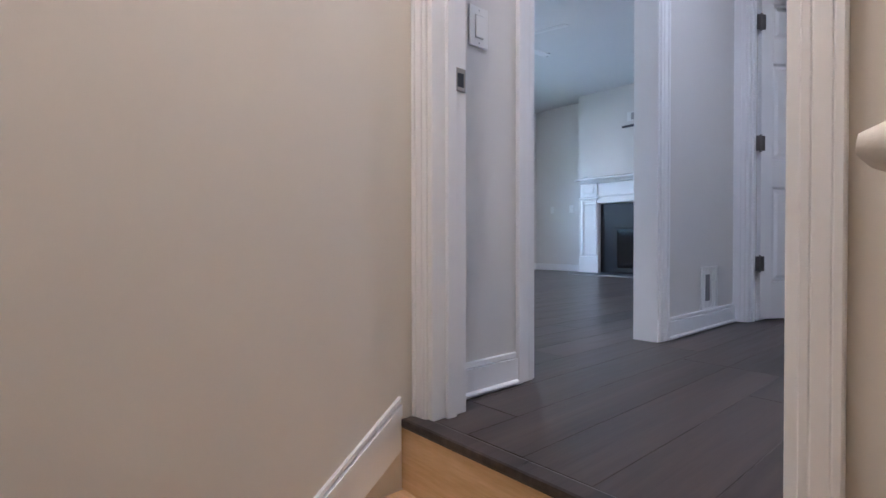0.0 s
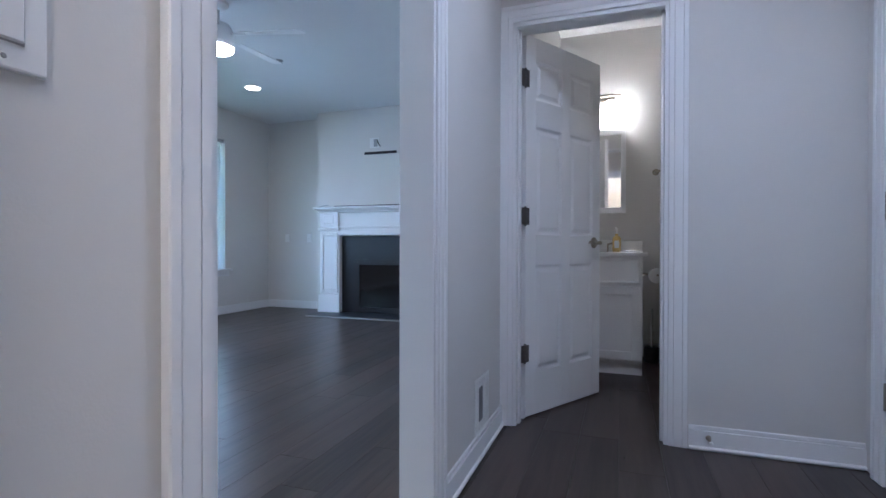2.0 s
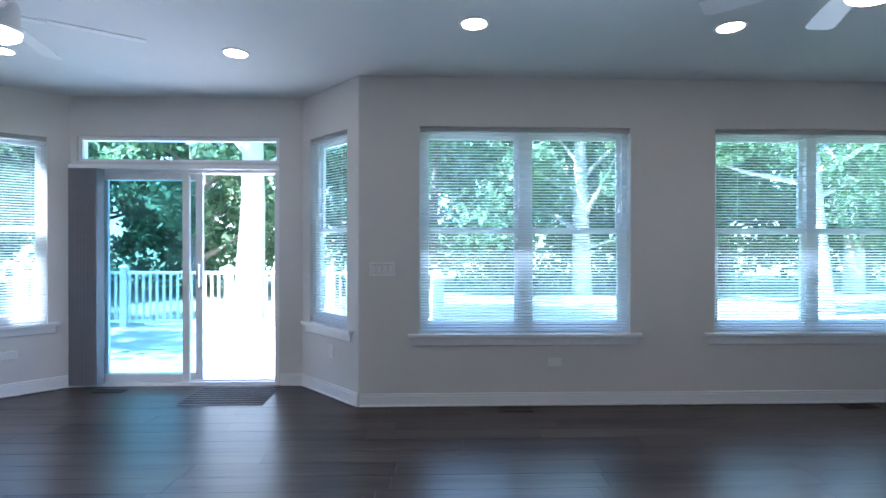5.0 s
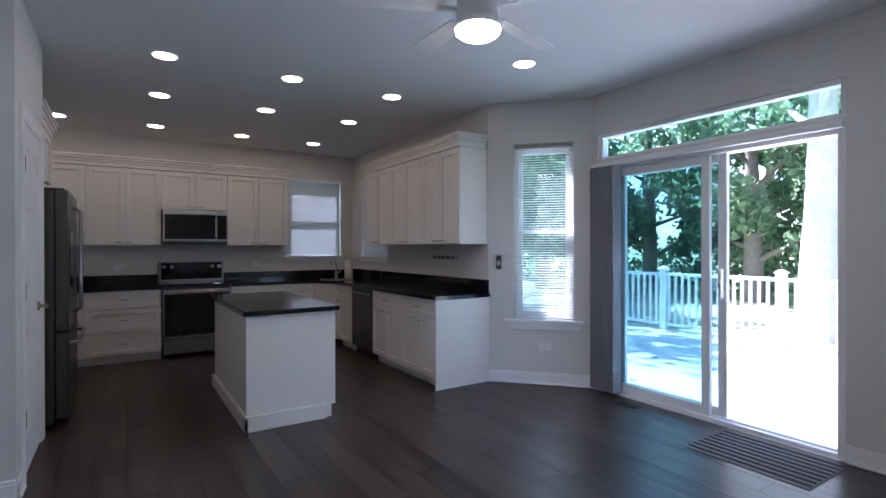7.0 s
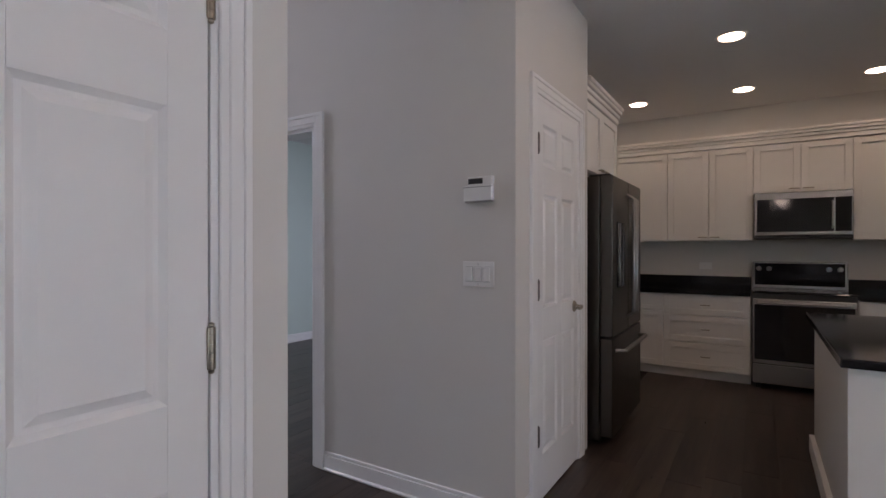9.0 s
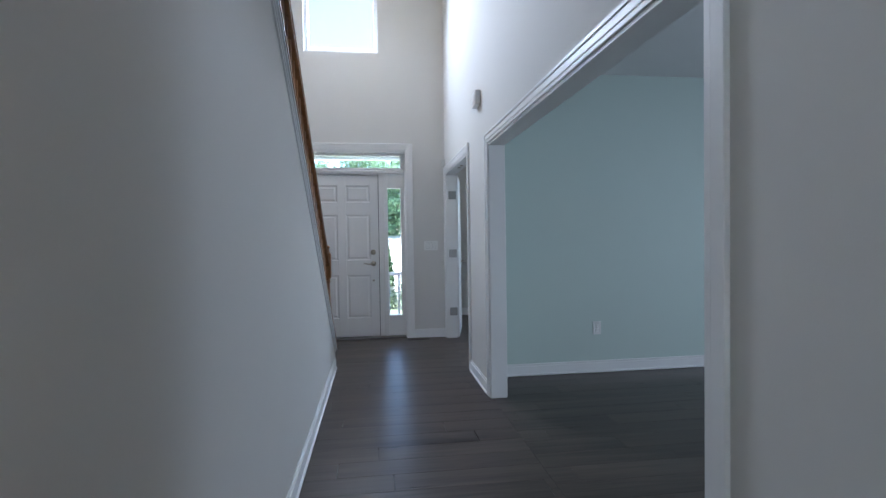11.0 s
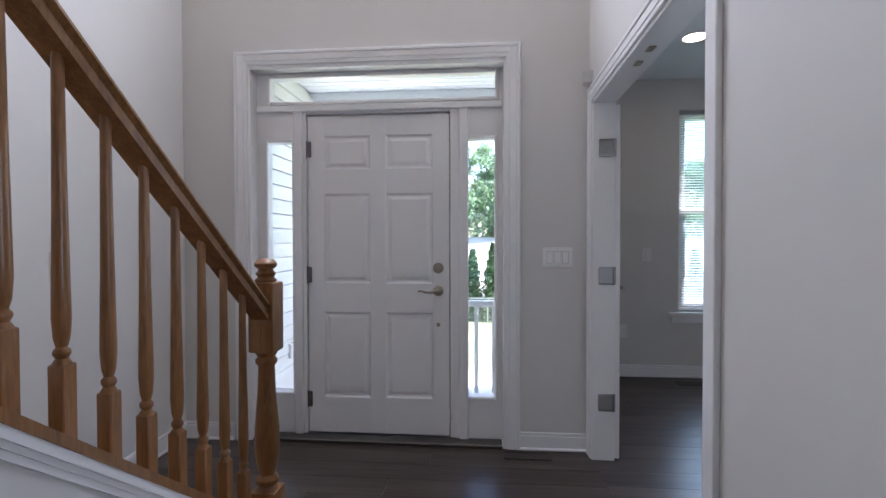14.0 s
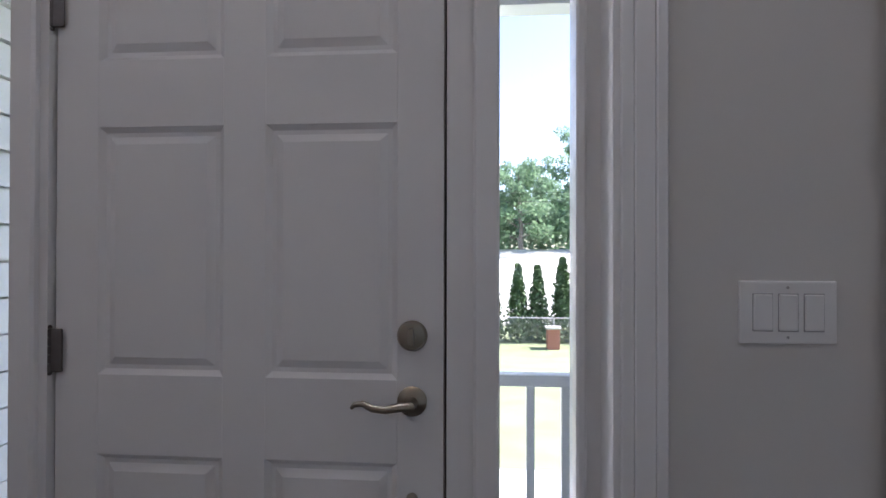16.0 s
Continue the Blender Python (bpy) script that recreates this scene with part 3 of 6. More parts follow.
panel_door("door_hall_closet", "closed white six-panel hall closet door", 0.66, 2.02, pose(2.483, 0.232, 0.01, 0, 0, 0), [(z, 0.022) for z in HZ], handle="")
# basement door folded back into the hall
panel_door("door_basement", "white six-panel basement door folded back into the hall", 0.58, 2.02, pose(1.70, 0.86, 0.01, 0, 0, -88), [(z, 0.018) for z in HZ])
# office double doors, opened into the office
panel_door("door_office", "white six-panel office door opened wide", 0.70, 2.02, pose(XL - T - 0.012, -3.59, 0.012, 0, 0, 258), hinge_mat=NICKEL)
panel_door("door_office", "white six-panel office door opened wide", 0.70, 2.02, pose(XL - T - 0.012, -2.13, 0.012, 0, 0, 176), hinge_mat=NICKEL)
for z in HZ:
    bm = box(XL - 0.115, XL - 0.03, -3.588, -3.583, z - 0.05, z + 0.05, 0.008, 2)
    oh = part("hinge", bm, STEEL, office_jamb, "square brushed nickel hinge leaf")
    part("pin", lathe([(0.007, z - 0.05), (0.007, z + 0.05)], 10, Matrix.Translation((XL - 0.118, -3.579, 0))), STEEL, oh)
    for dz in (-0.03, 0, 0.03):
        part("screw", lathe([(0.004, 0), (0.003, 0.0015)], 8, Matrix.Translation((XL - 0.06 - 0.02 * (dz == 0), -3.583, z + dz)) @ Matrix.Rotation(radians(-90), 4, "X")), NICKEL, oh)
for y in (-2.78, -2.95):
    catch = thing("ball_catch", "small nickel ball catch in the office door header", "catch", "ball catches")
    part("plate", box(XL - 0.075, XL - 0.045, y - 0.03, y + 0.03, OO[3] - 0.021, OO[3] - 0.0165, 0.003), NICKEL, catch)
# strike plate on the basement door jamb
st = thing("strike_plate", "brass-worn strike plate on the basement door jamb", "strike plate")
part("plate", box(1.608, 1.650, 1.6825, 1.6865, 0.90, 0.965, 0.002), NICKEL, st)
part("hole", box(1.618, 1.640, 1.6815, 1.683, 0.912, 0.950), BLACK, st)

# front door with sidelights and transom
FY = -3.83
fr = pierced("y", FY - 0.035, FY + 0.035, -0.53, 1.10, 0.0, 2.37, [(-0.176, 0.752, 0.02, 2.072), (-0.452, -0.288, 0.285, 1.895), (0.842, 1.004, 0.285, 1.895), (-0.456, 0.985, 2.155, 2.305)])
ff = structure("window_front", fr, TRIM, "white front door frame with sidelights and transom")
for x0, x1, z0, z1 in ((-0.452, -0.288, 0.285, 1.895), (0.842, 1.004, 0.285, 1.895), (-0.456, 0.985, 2.155, 2.305)):
    pane = part("pane", box(x0, x1, FY - 0.006, FY - 0.002, z0, z1), GLASS_CLEAR, ff)
    pane.visible_shadow = False
    bm = bmesh.new()
    for a in (x0 - 0.022, x1):
        bx(bm, a, a + 0.022, FY + 0.03, FY + 0.046, z0 - 0.022, z1 + 0.022, 0.005)
    for a in (z0 - 0.022, z1):
        bx(bm, x0, x1, FY + 0.03, FY + 0.046, a, a + 0.022, 0.005)
    part("glazing_bead", bm, TRIM, ff)
bm = box(-0.53, -0.17, FY + 0.03, FRONT, -0.001, 0.018)
for x in (-0.262, 0.80):
    bx(bm, x - 0.028, x + 0.028, FY + 0.03, FY + 0.055, 0.0, 2.10, 0.006)
bx(bm, -0.50, 1.07, FY + 0.03, FY + 0.06, 2.085, 2.125, 0.006)
part("mullion", bm, TRIM, ff)
bm = bmesh.new()
for x0, x1, z0, z1 in ((-0.535, -0.505, 0, 2.37), (1.075, 1.105, 0, 2.37), (-0.505, 1.075, 2.335, 2.372)):
    bx(bm, x0, x1, FY + 0.03, FRONT + 0.002, z0, z1, 0.002)
part("frame_lining", bm, TRIM, ff)
part("weather_strip", box(-0.185, -0.158, FY - 0.05, FY - 0.026, 0.02, 2.07), BLACK, ff)
bm = box(0.738, 0.765, FY - 0.05, FY - 0.004, 0.02, 2.07)
bx(bm, -0.158, 0.738, FY - 0.05, FY - 0.004, 2.062, 2.085)
part("door_stop", bm, TRIM, ff)
part("threshold", box(-0.50, 1.07, FY - 0.03, FRONT + 0.01, -0.005, 0.02, 0.004), DARKSTEEL, ff, "dark worn metal threshold")
casing("y", FRONT, 1, -0.515, 1.085, 2.355, w=0.09)
fd = panel_door("door_front", "closed white six-panel front door with nickel hardware", 0.914, 2.035, pose(0.745, FY - 0.002, 0.025, 0, 0, 180), (), handle="", thick=0.044, z_rows=((0.23, 0.78), (0.965, 1.54), (1.695, 1.91)))
for z in (0.24, 1.045, 1.85):
    hinge("hinge", fd, -0.008, -0.03, z - 0.025, mat=DARKHINGE, h=0.10)
lever(fd, 0.914 - 0.07, 0.92, -0.022, -1, -1)
db = part("deadbolt", lathe([(0.034, 0), (0.034, 0.006), (0.029, 0.012), (0.010, 0.014), (0.010, 0.02)], 24, Matrix.Translation((0.844, -0.022, 1.065)) @ Matrix.Rotation(radians(90), 4, "X")), NICKEL, fd, "brushed nickel deadbolt", smooth=True)
part("thumb_turn", box(0.838, 0.850, -0.055, -0.040, 1.045, 1.085, 0.004, 2), NICKEL, db)
part("door_bolt_cover", lathe([(0.013, 0), (0.012, 0.004), (0.005, 0.007)], 16, Matrix.Translation((0.844, -0.022, 0.705)) @ Matrix.Rotation(radians(90), 4, "X")), NICKEL, fd)

# ---- windows ----


def sash_window(name, label, w, z0, z1, m, units=2, sill=True, blind=True, closed=False, depth=0.16, sill_over=0.09, tilt=22):
    """A window of double-hung units in a hole from x = 0 to w; the room lies towards -y, the wall face at y = 0."""
    win = new(name)
    win.matrix_basis = m
    tagged(win, label, "window", "", "structure")
    fy0, fy1 = depth - 0.075, depth - 0.01
    bm = bmesh.new()
    for x0, x1, a, b in ((0, 0.045, z0, z1), (w - 0.045, w, z0, z1), (0.045, w - 0.045, z0, z0 + 0.045), (0.045, w - 0.045, z1 - 0.045, z1)):
        bx(bm, x0, x1, fy0, fy1, a, b, 0.003)
    part("window_frame", bm, VINYL, win)
    uw = (w - 0.09) / units
    zm = (z0 + z1) / 2
    for k in range(units):
        u0, u1 = 0.045 + k * uw, 0.045 + (k + 1) * uw
        if k:
            part("mullion", box(u0 - 0.045, u0 + 0.045, fy0 - 0.012, fy1, z0 + 0.045, z1 - 0.045, 0.004), VINYL, win)
        for lo, hi, y in ((z0 + 0.045, zm + 0.02, fy0), (zm - 0.02, z1 - 0.045, fy0 + 0.03)):
            e0, e1 = u0 + (0.045 if k else 0), u1 - (0.045 if k < units - 1 else 0)
            bm = bmesh.new()
            for a, b, c, d in ((e0, e0 + 0.035, lo, hi), (e1 - 0.035, e1, lo, hi), (e0 + 0.035, e1 - 0.035, lo, lo + 0.04), (e0 + 0.035, e1 - 0.035, hi - 0.04, hi)):
                bx(bm, a, b, y, y + 0.03, c, d, 0.003)
            s = part("sash", bm, VINYL, win)
            p = part("pane", box(e0 + 0.035, e1 - 0.035, y + 0.013, y + 0.017, lo + 0.04, hi - 0.04), GLASS, s)
            p.visible_shadow = False
        part("sash_lock", box((u0 + u1) / 2 - 0.025, (u0 + u1) / 2 + 0.025, fy0 - 0.008, fy0 + 0.02, zm + 0.02, zm + 0.033, 0.004), VINYL, win)
    if sill:
        part("window_sill", box(-sill_over, w + sill_over, -0.045, fy0, z0 - 0.028, z0 + 0.001, 0.005, 2), TRIM, win)
        part("apron", box(-sill_over + 0.03, w + sill_over - 0.03, -0.016, 0.001, z0 - 0.095, z0 - 0.028, 0.004), TRIM, win)
    if blind:
        bl = part("blind", box(0.008, w - 0.008, 0.012, 0.05, z1 - 0.038, z1 - 0.003, 0.002), GREYP if not closed else BLIND, win, "white slatted blind, lowered")
        me = bpy.data.meshes.new("slat")
        b = bmesh.new()
        k0 = 1.35 if closed else 1.0
        prof = [(y * k0, z) for y, z in ((-0.0125, 0.0), (-0.006, 0.0022), (0.0, 0.003), (0.006, 0.0022), (0.0125, 0.0))]
        ang = radians(80 if closed else tilt)
        rows = [[b.verts.new((x, y * math.cos(ang) - z * math.sin(ang), y * math.sin(ang) + z * math.cos(ang))) for y, z in prof] for x in (0.012, w - 0.012)]
        for k in range(4):
            b.faces.new((rows[0][k], rows[0][k + 1], rows[1][k + 1], rows[1][k]))
        b.to_mesh(me)
        b.free()
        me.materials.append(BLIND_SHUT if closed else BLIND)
        n = int((z1 - z0 - 0.07) / 0.0235)
        for k in range(n):
            s = new("slat", me)
            s.parent = bl
            s.matrix_basis = pose(0, 0.032, z1 - 0.05 - (k + 0.5) * (z1 - z0 - 0.07) / n)
        cords = bmesh.new()
        for q in ([0.12, 0.5, 0.88] if w > 1 else [0.2, 0.8]):
            bx(cords, w * q - 0.001, w * q + 0.001, 0.0305, 0.0335, z0 + 0.02, z1 - 0.03)
        part("cord", cords, BLIND, bl)
        part("bottom_rail", box(0.012, w - 0.012, 0.02, 0.044, z0 + 0.006, z0 + 0.02, 0.003), BLIND, bl)
    return win


sash_window("window_1", "wide white window with lowered open blinds", 1.77, 0.60, 2.32, pose(2.52, YB, 0))
sash_window("window_2", "wide white window with lowered open blinds", 1.78, 0.60, 2.32, pose(5.01, YB, 0))
sash_window("window_3", "narrow white bay window with lowered blinds", 0.57, 0.62, 2.32, BAY_L @ pose(0.25, 0, 0), units=1, depth=0.14)
sash_window("window_4", "narrow white bay window with lowered blinds", 0.61, 0.62, 2.32, BAY_R @ pose(0.13, 0, 0), units=1, depth=0.14)
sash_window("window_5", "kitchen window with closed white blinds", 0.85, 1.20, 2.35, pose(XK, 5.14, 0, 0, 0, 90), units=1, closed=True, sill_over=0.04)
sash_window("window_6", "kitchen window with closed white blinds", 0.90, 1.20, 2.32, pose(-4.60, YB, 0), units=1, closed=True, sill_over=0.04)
sash_window("window_7", "office window with half open white blinds", 1.90, 0.60, 2.45, pose(-2.15, -5.42, 0, 0, 0, 180), units=2, depth=0.12, tilt=38)
sash_window("window_8", "dining room window", 1.5, 0.70, 2.30, pose(-5.0, 0.2, 0, 0, 0, 90), units=2, depth=0.10, closed=True)
# high foyer window
hw = tagged(new("window_9"), "high fixed window above the front door", "window", "", "structure")
bm = bmesh.new()
for x0, x1, a, b in ((-0.20, -0.15, 3.56, 4.75), (0.65, 0.70, 3.56, 4.75), (-0.15, 0.65, 3.56, 3.61), (-0.15, 0.65, 4.70, 4.75)):
    bx(bm, x0, x1, FRONT - 0.14, FRONT - 0.06, a, b, 0.003)
part("window_frame", bm, VINYL, hw)
p = part("pane", box(-0.15, 0.65, FRONT - 0.11, FRONT - 0.106, 3.65, 4.70), GLASS, hw)
p.visible_shadow = False

# sliding door with transom
SX, SY = -0.76, 6.83
sd = tagged(new("door_sliding"), "white sliding glass door to the deck with a transom", "door", "", "structure")
x0, x1 = SX + 0.12, SX + 1.94
bm = bmesh.new()
for a, b, c, d in ((x0, x0 + 0.05, 0, 2.07), (x1 - 0.05, x1, 0, 2.07), (x0 + 0.05, x1 - 0.05, 2.02, 2.07), (x0 + 0.05, x1 - 0.05, -0.01, 0.03)):
    bx(bm, a, b, SY + 0.02, SY + 0.15, c, d, 0.003)
part("door_frame", bm, VINYL, sd)
xm = 0.42
# the fixed leaf, and the sliding leaf pushed open behind it
for name, a, b, y in (("fixed_leaf", x0 + 0.05, 0.315, SY + 0.045), ("sliding_leaf", x0 + 0.11, xm, SY + 0.09)):
    bm = bmesh.new()
    for p0, p1, c, d in ((a, a + 0.055, 0.03, 2.02), (b - 0.065, b, 0.03, 2.02), (a + 0.055, b - 0.065, 0.03, 0.10), (a + 0.055, b - 0.065, 1.955, 2.02)):
        bx(bm, p0, p1, y, y + 0.035, c, d, 0.003)
    leaf = part(name, bm, VINYL, sd)
    p = part("pane", box(a + 0.055, b - 0.065, y + 0.015, y + 0.02, 0.10, 1.955), GLASS, leaf)
    p.visible_shadow = False
bm = bmesh.new()
for p0, p1, c, d in ((x0 + 0.05, x0 + 0.08, 0.03, 2.02), (xm - 0.04, xm - 0.01, 0.03, 2.02), (x0 + 0.08, xm - 0.04, 0.03, 0.07), (x0 + 0.08, xm - 0.04, 1.98, 2.02)):
    bx(bm, p0, p1, SY + 0.134, SY + 0.148, c, d, 0.002)
scr = part("screen_leaf", bm, VINYL, sd, "white-framed insect screen leaf")
p = part("insect_mesh", box(x0 + 0.08, xm - 0.04, SY + 0.140, SY + 0.142, 0.07, 1.98), glass("insect_mesh", 0.3, (0.66, 0.72, 0.75)), scr)
p.visible_shadow = False
part("sill_track", box(x0 + 0.05, x1 - 0.05, SY + 0.06, SY + 0.075, 0.03, 0.042, 0.002), VINYL, sd)
hd = part("door_handle", box(xm - 0.045, xm - 0.02, SY + 0.045, SY + 0.09, 0.93, 1.15, 0.006, 2), VINYL, sd, "white pull handle")
part("lock", box(xm - 0.04, xm - 0.025, SY + 0.036, SY + 0.046, 1.01, 1.05, 0.003), NICKEL, hd)
tx0, tx1 = SX + 0.06, SX + 1.94
bm = bmesh.new()
for a, b, c, d in ((tx0, tx0 + 0.035, 2.12, 2.36), (tx1 - 0.035, tx1, 2.12, 2.36), (tx0 + 0.035, tx1 - 0.035, 2.12, 2.145), (tx0 + 0.035, tx1 - 0.035, 2.325, 2.36)):
    bx(bm, a, b, SY + 0.02, SY + 0.10, c, d, 0.003)
part("transom_frame", bm, VINYL, sd)
p = part("pane", box(tx0 + 0.03, tx1 - 0.03, SY + 0.055, SY + 0.06, 2.14, 2.33), GLASS, sd)
p.visible_shadow = False
vb = thing("vertical_blind", "grey fabric vertical blind drawn aside by the sliding door", "blind")
part("head_rail", box(SX + 0.02, x1, SY - 0.06, SY - 0.015, 2.045, 2.085, 0.004), VINYL, vb)
me = bpy.data.meshes.new("vane")
b = box(-0.043, 0.043, -0.0012, 0.0012, 0.03, 2.045)
b.to_mesh(me)
b.free()
me.materials.append(FABRIC)
for k in range(16):
    v = new("vane", me)
    v.parent = vb
    v.matrix_basis = pose(SX + 0.05 + k * 0.0165, SY - 0.045 + 0.004 * (k % 2), 0, 0, 0, 74 + 3 * math.sin(k * 1.7))
# ---- kitchen ----
CT = 0.868      # worktop height


def shaker(bm, a0, a1, z0, z1, axis, face, side, rail=0.055):
    """A shaker front standing proud of a cabinet face."""
    for u0, u1, w0, w1 in ((a0, a0 + rail, z0, z1), (a1 - rail, a1, z0, z1), (a0 + rail, a1 - rail, z0, z0 + rail), (a0 + rail, a1 - rail, z1 - rail, z1)):
        join(bm, board(axis, face, side, u0, u1, w0, w1, 0.019, 0.0015))
    join(bm, board(axis, face, side, a0 + rail - 0.002, a1 - rail + 0.002, z0 + rail - 0.002, z1 - rail + 0.002, 0.005, 0))
    return bm


def pull(parent, a, z, axis, face, side, upright=False, length=0.075):
    h = length / 2
    f = face + side * 0.019
    pts = []
    for u, o in ((-h, 0), (-h, 0.022), (-h * 0.7, 0.028), (h * 0.7, 0.028), (h, 0.022), (h, 0)):
        du, dz = (0, u) if upright else (u, 0)
        pts.append((f + side * o, a + du, z + dz) if axis == "x" else (a + du, f + side * o, z + dz))
    part("handle", tube(pts, 0.005, 8), NICKEL, parent, "brushed nickel bar pull", smooth=True)


def cabinet(name, label, axis, back, side, a0, a1, z0, z1, depth, fronts, toe=0.0, group="kitchen cabinets"):
    """fronts: (kind, u0, u1, w0, w1) as shares of the face; kinds: door (handle low), low_door (handle high), drawer."""
    c = thing(name, label, "cabinet", group)
    face = back + side * (depth - 0.02)
    lo, hi = sorted((back, face))
    bm = box(lo, hi, a0, a1, z0 + toe, z1, 0.0015) if axis == "x" else box(a0, a1, lo, hi, z0 + toe, z1, 0.0015)
    part("body", bm, CAB, c)
    if toe:
        f2 = face - side * 0.06
        lo, hi = sorted((back, f2))
        part("toe_kick", box(lo, hi, a0, a1, z0, z0 + toe) if axis == "x" else box(a0, a1, lo, hi, z0, z0 + toe), CAB, c)
    zb = z0 + toe
    for kind, u0, u1, w0, w1 in fronts:
        p0, p1 = a0 + (a1 - a0) * u0 + 0.004, a0 + (a1 - a0) * u1 - 0.004
        q0, q1 = zb + (z1 - zb) * w0 + 0.0055, zb + (z1 - zb) * w1 - 0.0055
        f = part("drawer" if kind == "drawer" else "door", shaker(bmesh.new(), p0, p1, q0, q1, axis, face, side, 0.04 if q1 - q0 < 0.17 else 0.055), CAB, c)
        mid = (p0 + p1) / 2
        if kind == "drawer":
            pull(f, mid, (q0 + q1) / 2, axis, face, side)
        elif kind == "door":
            near = p1 - 0.05 if u0 < 0.3 and u1 < 0.9 else p0 + 0.05
            pull(f, near, q0 + 0.03, axis, face, side)
        else:
            near = p1 - 0.09 if u0 < 0.3 and u1 < 0.9 else p0 + 0.09
            pull(f, near, q1 - 0.03, axis, face, side)
    return c


TWO = [("door", 0, 0.5, 0, 1), ("door", 0.5, 1, 0, 1)]
ONE = [("door", 0, 1, 0, 1)]
DR3 = [("drawer", 0, 1, 0, 0.36), ("drawer", 0, 1, 0.36, 0.72), ("drawer", 0, 1, 0.72, 1)]
DRD = [("low_door", 0, 1, 0, 0.76), ("drawer", 0, 1, 0.76, 1)]
DRD2 = [("low_door", 0, 0.5, 0, 0.76), ("low_door", 0.5, 1, 0, 0.76), ("drawer", 0, 1, 0.76, 1)]
UB, UT = 1.352, 2.27
UP = "white shaker wall cabinet with nickel pulls"
LOW = "white shaker base cabinet with nickel pulls"
cabinet("wall_cabinet", UP, "x", XK, 1, 2.06, 2.77, UB, UT, 0.33, ONE)
cabinet("wall_cabinet", UP, "x", XK, 1, 2.77, 3.535, UB, UT, 0.33, TWO)
cabinet("wall_cabinet", "short white shaker cabinet above the microwave", "x", XK, 1, 3.535, 4.29, 1.80, UT, 0.33, TWO)
cabinet("wall_cabinet", UP, "x", XK, 1, 4.29, 5.08, UB, UT, 0.33, TWO)
for a, b in ((-3.75, -3.0), (-3.0, -2.26), (-2.26, -1.52)):
    cabinet("wall_cabinet", UP, "y", YB, -1, a, b, UB, UT + 0.02, 0.33, TWO)
cabinet("base_cabinet", LOW, "x", XK, 1, 2.06, 2.77, 0, CT - 0.036, 0.61, DRD, 0.095)
cabinet("base_cabinet", "white three-drawer base cabinet with nickel pulls", "x", XK, 1, 2.77, 3.52, 0, CT - 0.036, 0.61, DR3, 0.095)
cabinet("base_cabinet", LOW, "x", XK, 1, 4.29, 5.0, 0, CT - 0.036, 0.61, DRD2, 0.095)
cabinet("base_cabinet", LOW, "x", XK, 1, 5.0, 5.35, 0, CT - 0.036, 0.61, DR3, 0.095)
cabinet("base_cabinet", LOW, "y", YB, -1, -4.0, -3.5, 0, CT - 0.036, 0.61, DRD, 0.095)
cabinet("base_cabinet", LOW, "y", YB, -1, -2.89, -2.19, 0, CT - 0.036, 0.61, DRD2, 0.095)
endcab = cabinet("base_cabinet", "white shaker base cabinet ending in a plain side panel", "y", YB, -1, -2.19, -1.50, 0, CT - 0.036, 0.61, DRD2, 0.095)
part("side_panel", box(-1.50, -1.482, 5.545, YB, 0, CT - 0.036, 0.001), CAB, endcab)
corner = thing("corner_cabinet", "white corner sink cabinet with an angled door", "cabinet", "kitchen cabinets")
part("body", prism([(XK, 5.35), (-4.37, 5.35), (-4.0, 5.58), (-4.0, YB), (XK, YB)], "z", 0.09, CT - 0.036), CAB, corner)
# crown mouldings


def crown(axis, face, side, a0, a1, z, name_label, ends=0):
    bm = bmesh.new()
    for d, w0, w1 in ((0.010, 0, 0.042), (0.022, 0.042, 0.072), (0.038, 0.072, 0.10), (0.050, 0.10, 0.128)):
        join(bm, board(axis, face - side * 0.31, side, a0, a1 + ends * d, z + w0, z + w1, 0.31 + d, 0.004))
    c = part("crown_moulding", bm, CAB, None, name_label)
    return tagged(c, "", "moulding")


crown("x", XK + 0.33, 1, 2.06, 5.08, UT + 0.002, "white crown moulding on the wall cabinets", 1)
crown("y", YB - 0.33, -1, -3.75, -1.52, UT + 0.022, "white crown moulding on the wall cabinets", 1)
# worktops with upstands
wt = tagged(part("worktop", prism([(XK + 0.001, 2.06), (-4.325, 2.06), (-4.325, 3.515), (XK + 0.001, 3.515)], "z", CT - 0.036, CT), GRANITE, None, "polished black granite worktop beside the range"), "", "worktop")
part("upstand", box(XK + 0.001, XK + 0.022, 2.06, 3.515, CT, CT + 0.115, 0.002), GRANITE, wt)
bm = prism([(XK + 0.001, 4.295), (-4.325, 4.295), (-4.325, 5.36), (-4.02, 5.53), (-1.465, 5.53), (-1.465, YB - 0.001), (XK + 0.001, YB - 0.001)], "z", CT - 0.036, CT)
bmesh.ops.bevel(bm, geom=[e for e in bm.edges if abs(e.verts[0].co.z - e.verts[1].co.z) < 1e-5], offset=0.006, segments=2, affect="EDGES")
wt2 = tagged(part("worktop", bm, GRANITE, None, "polished black granite corner worktop with upstand"), "", "worktop")
part("upstand", box(XK + 0.001, XK + 0.022, 4.295, YB - 0.001, CT, CT + 0.115, 0.002), GRANITE, wt2)
part("upstand", box(XK + 0.022, -1.49, YB - 0.022, YB - 0.001, CT, CT + 0.13, 0.002), GRANITE, wt2)
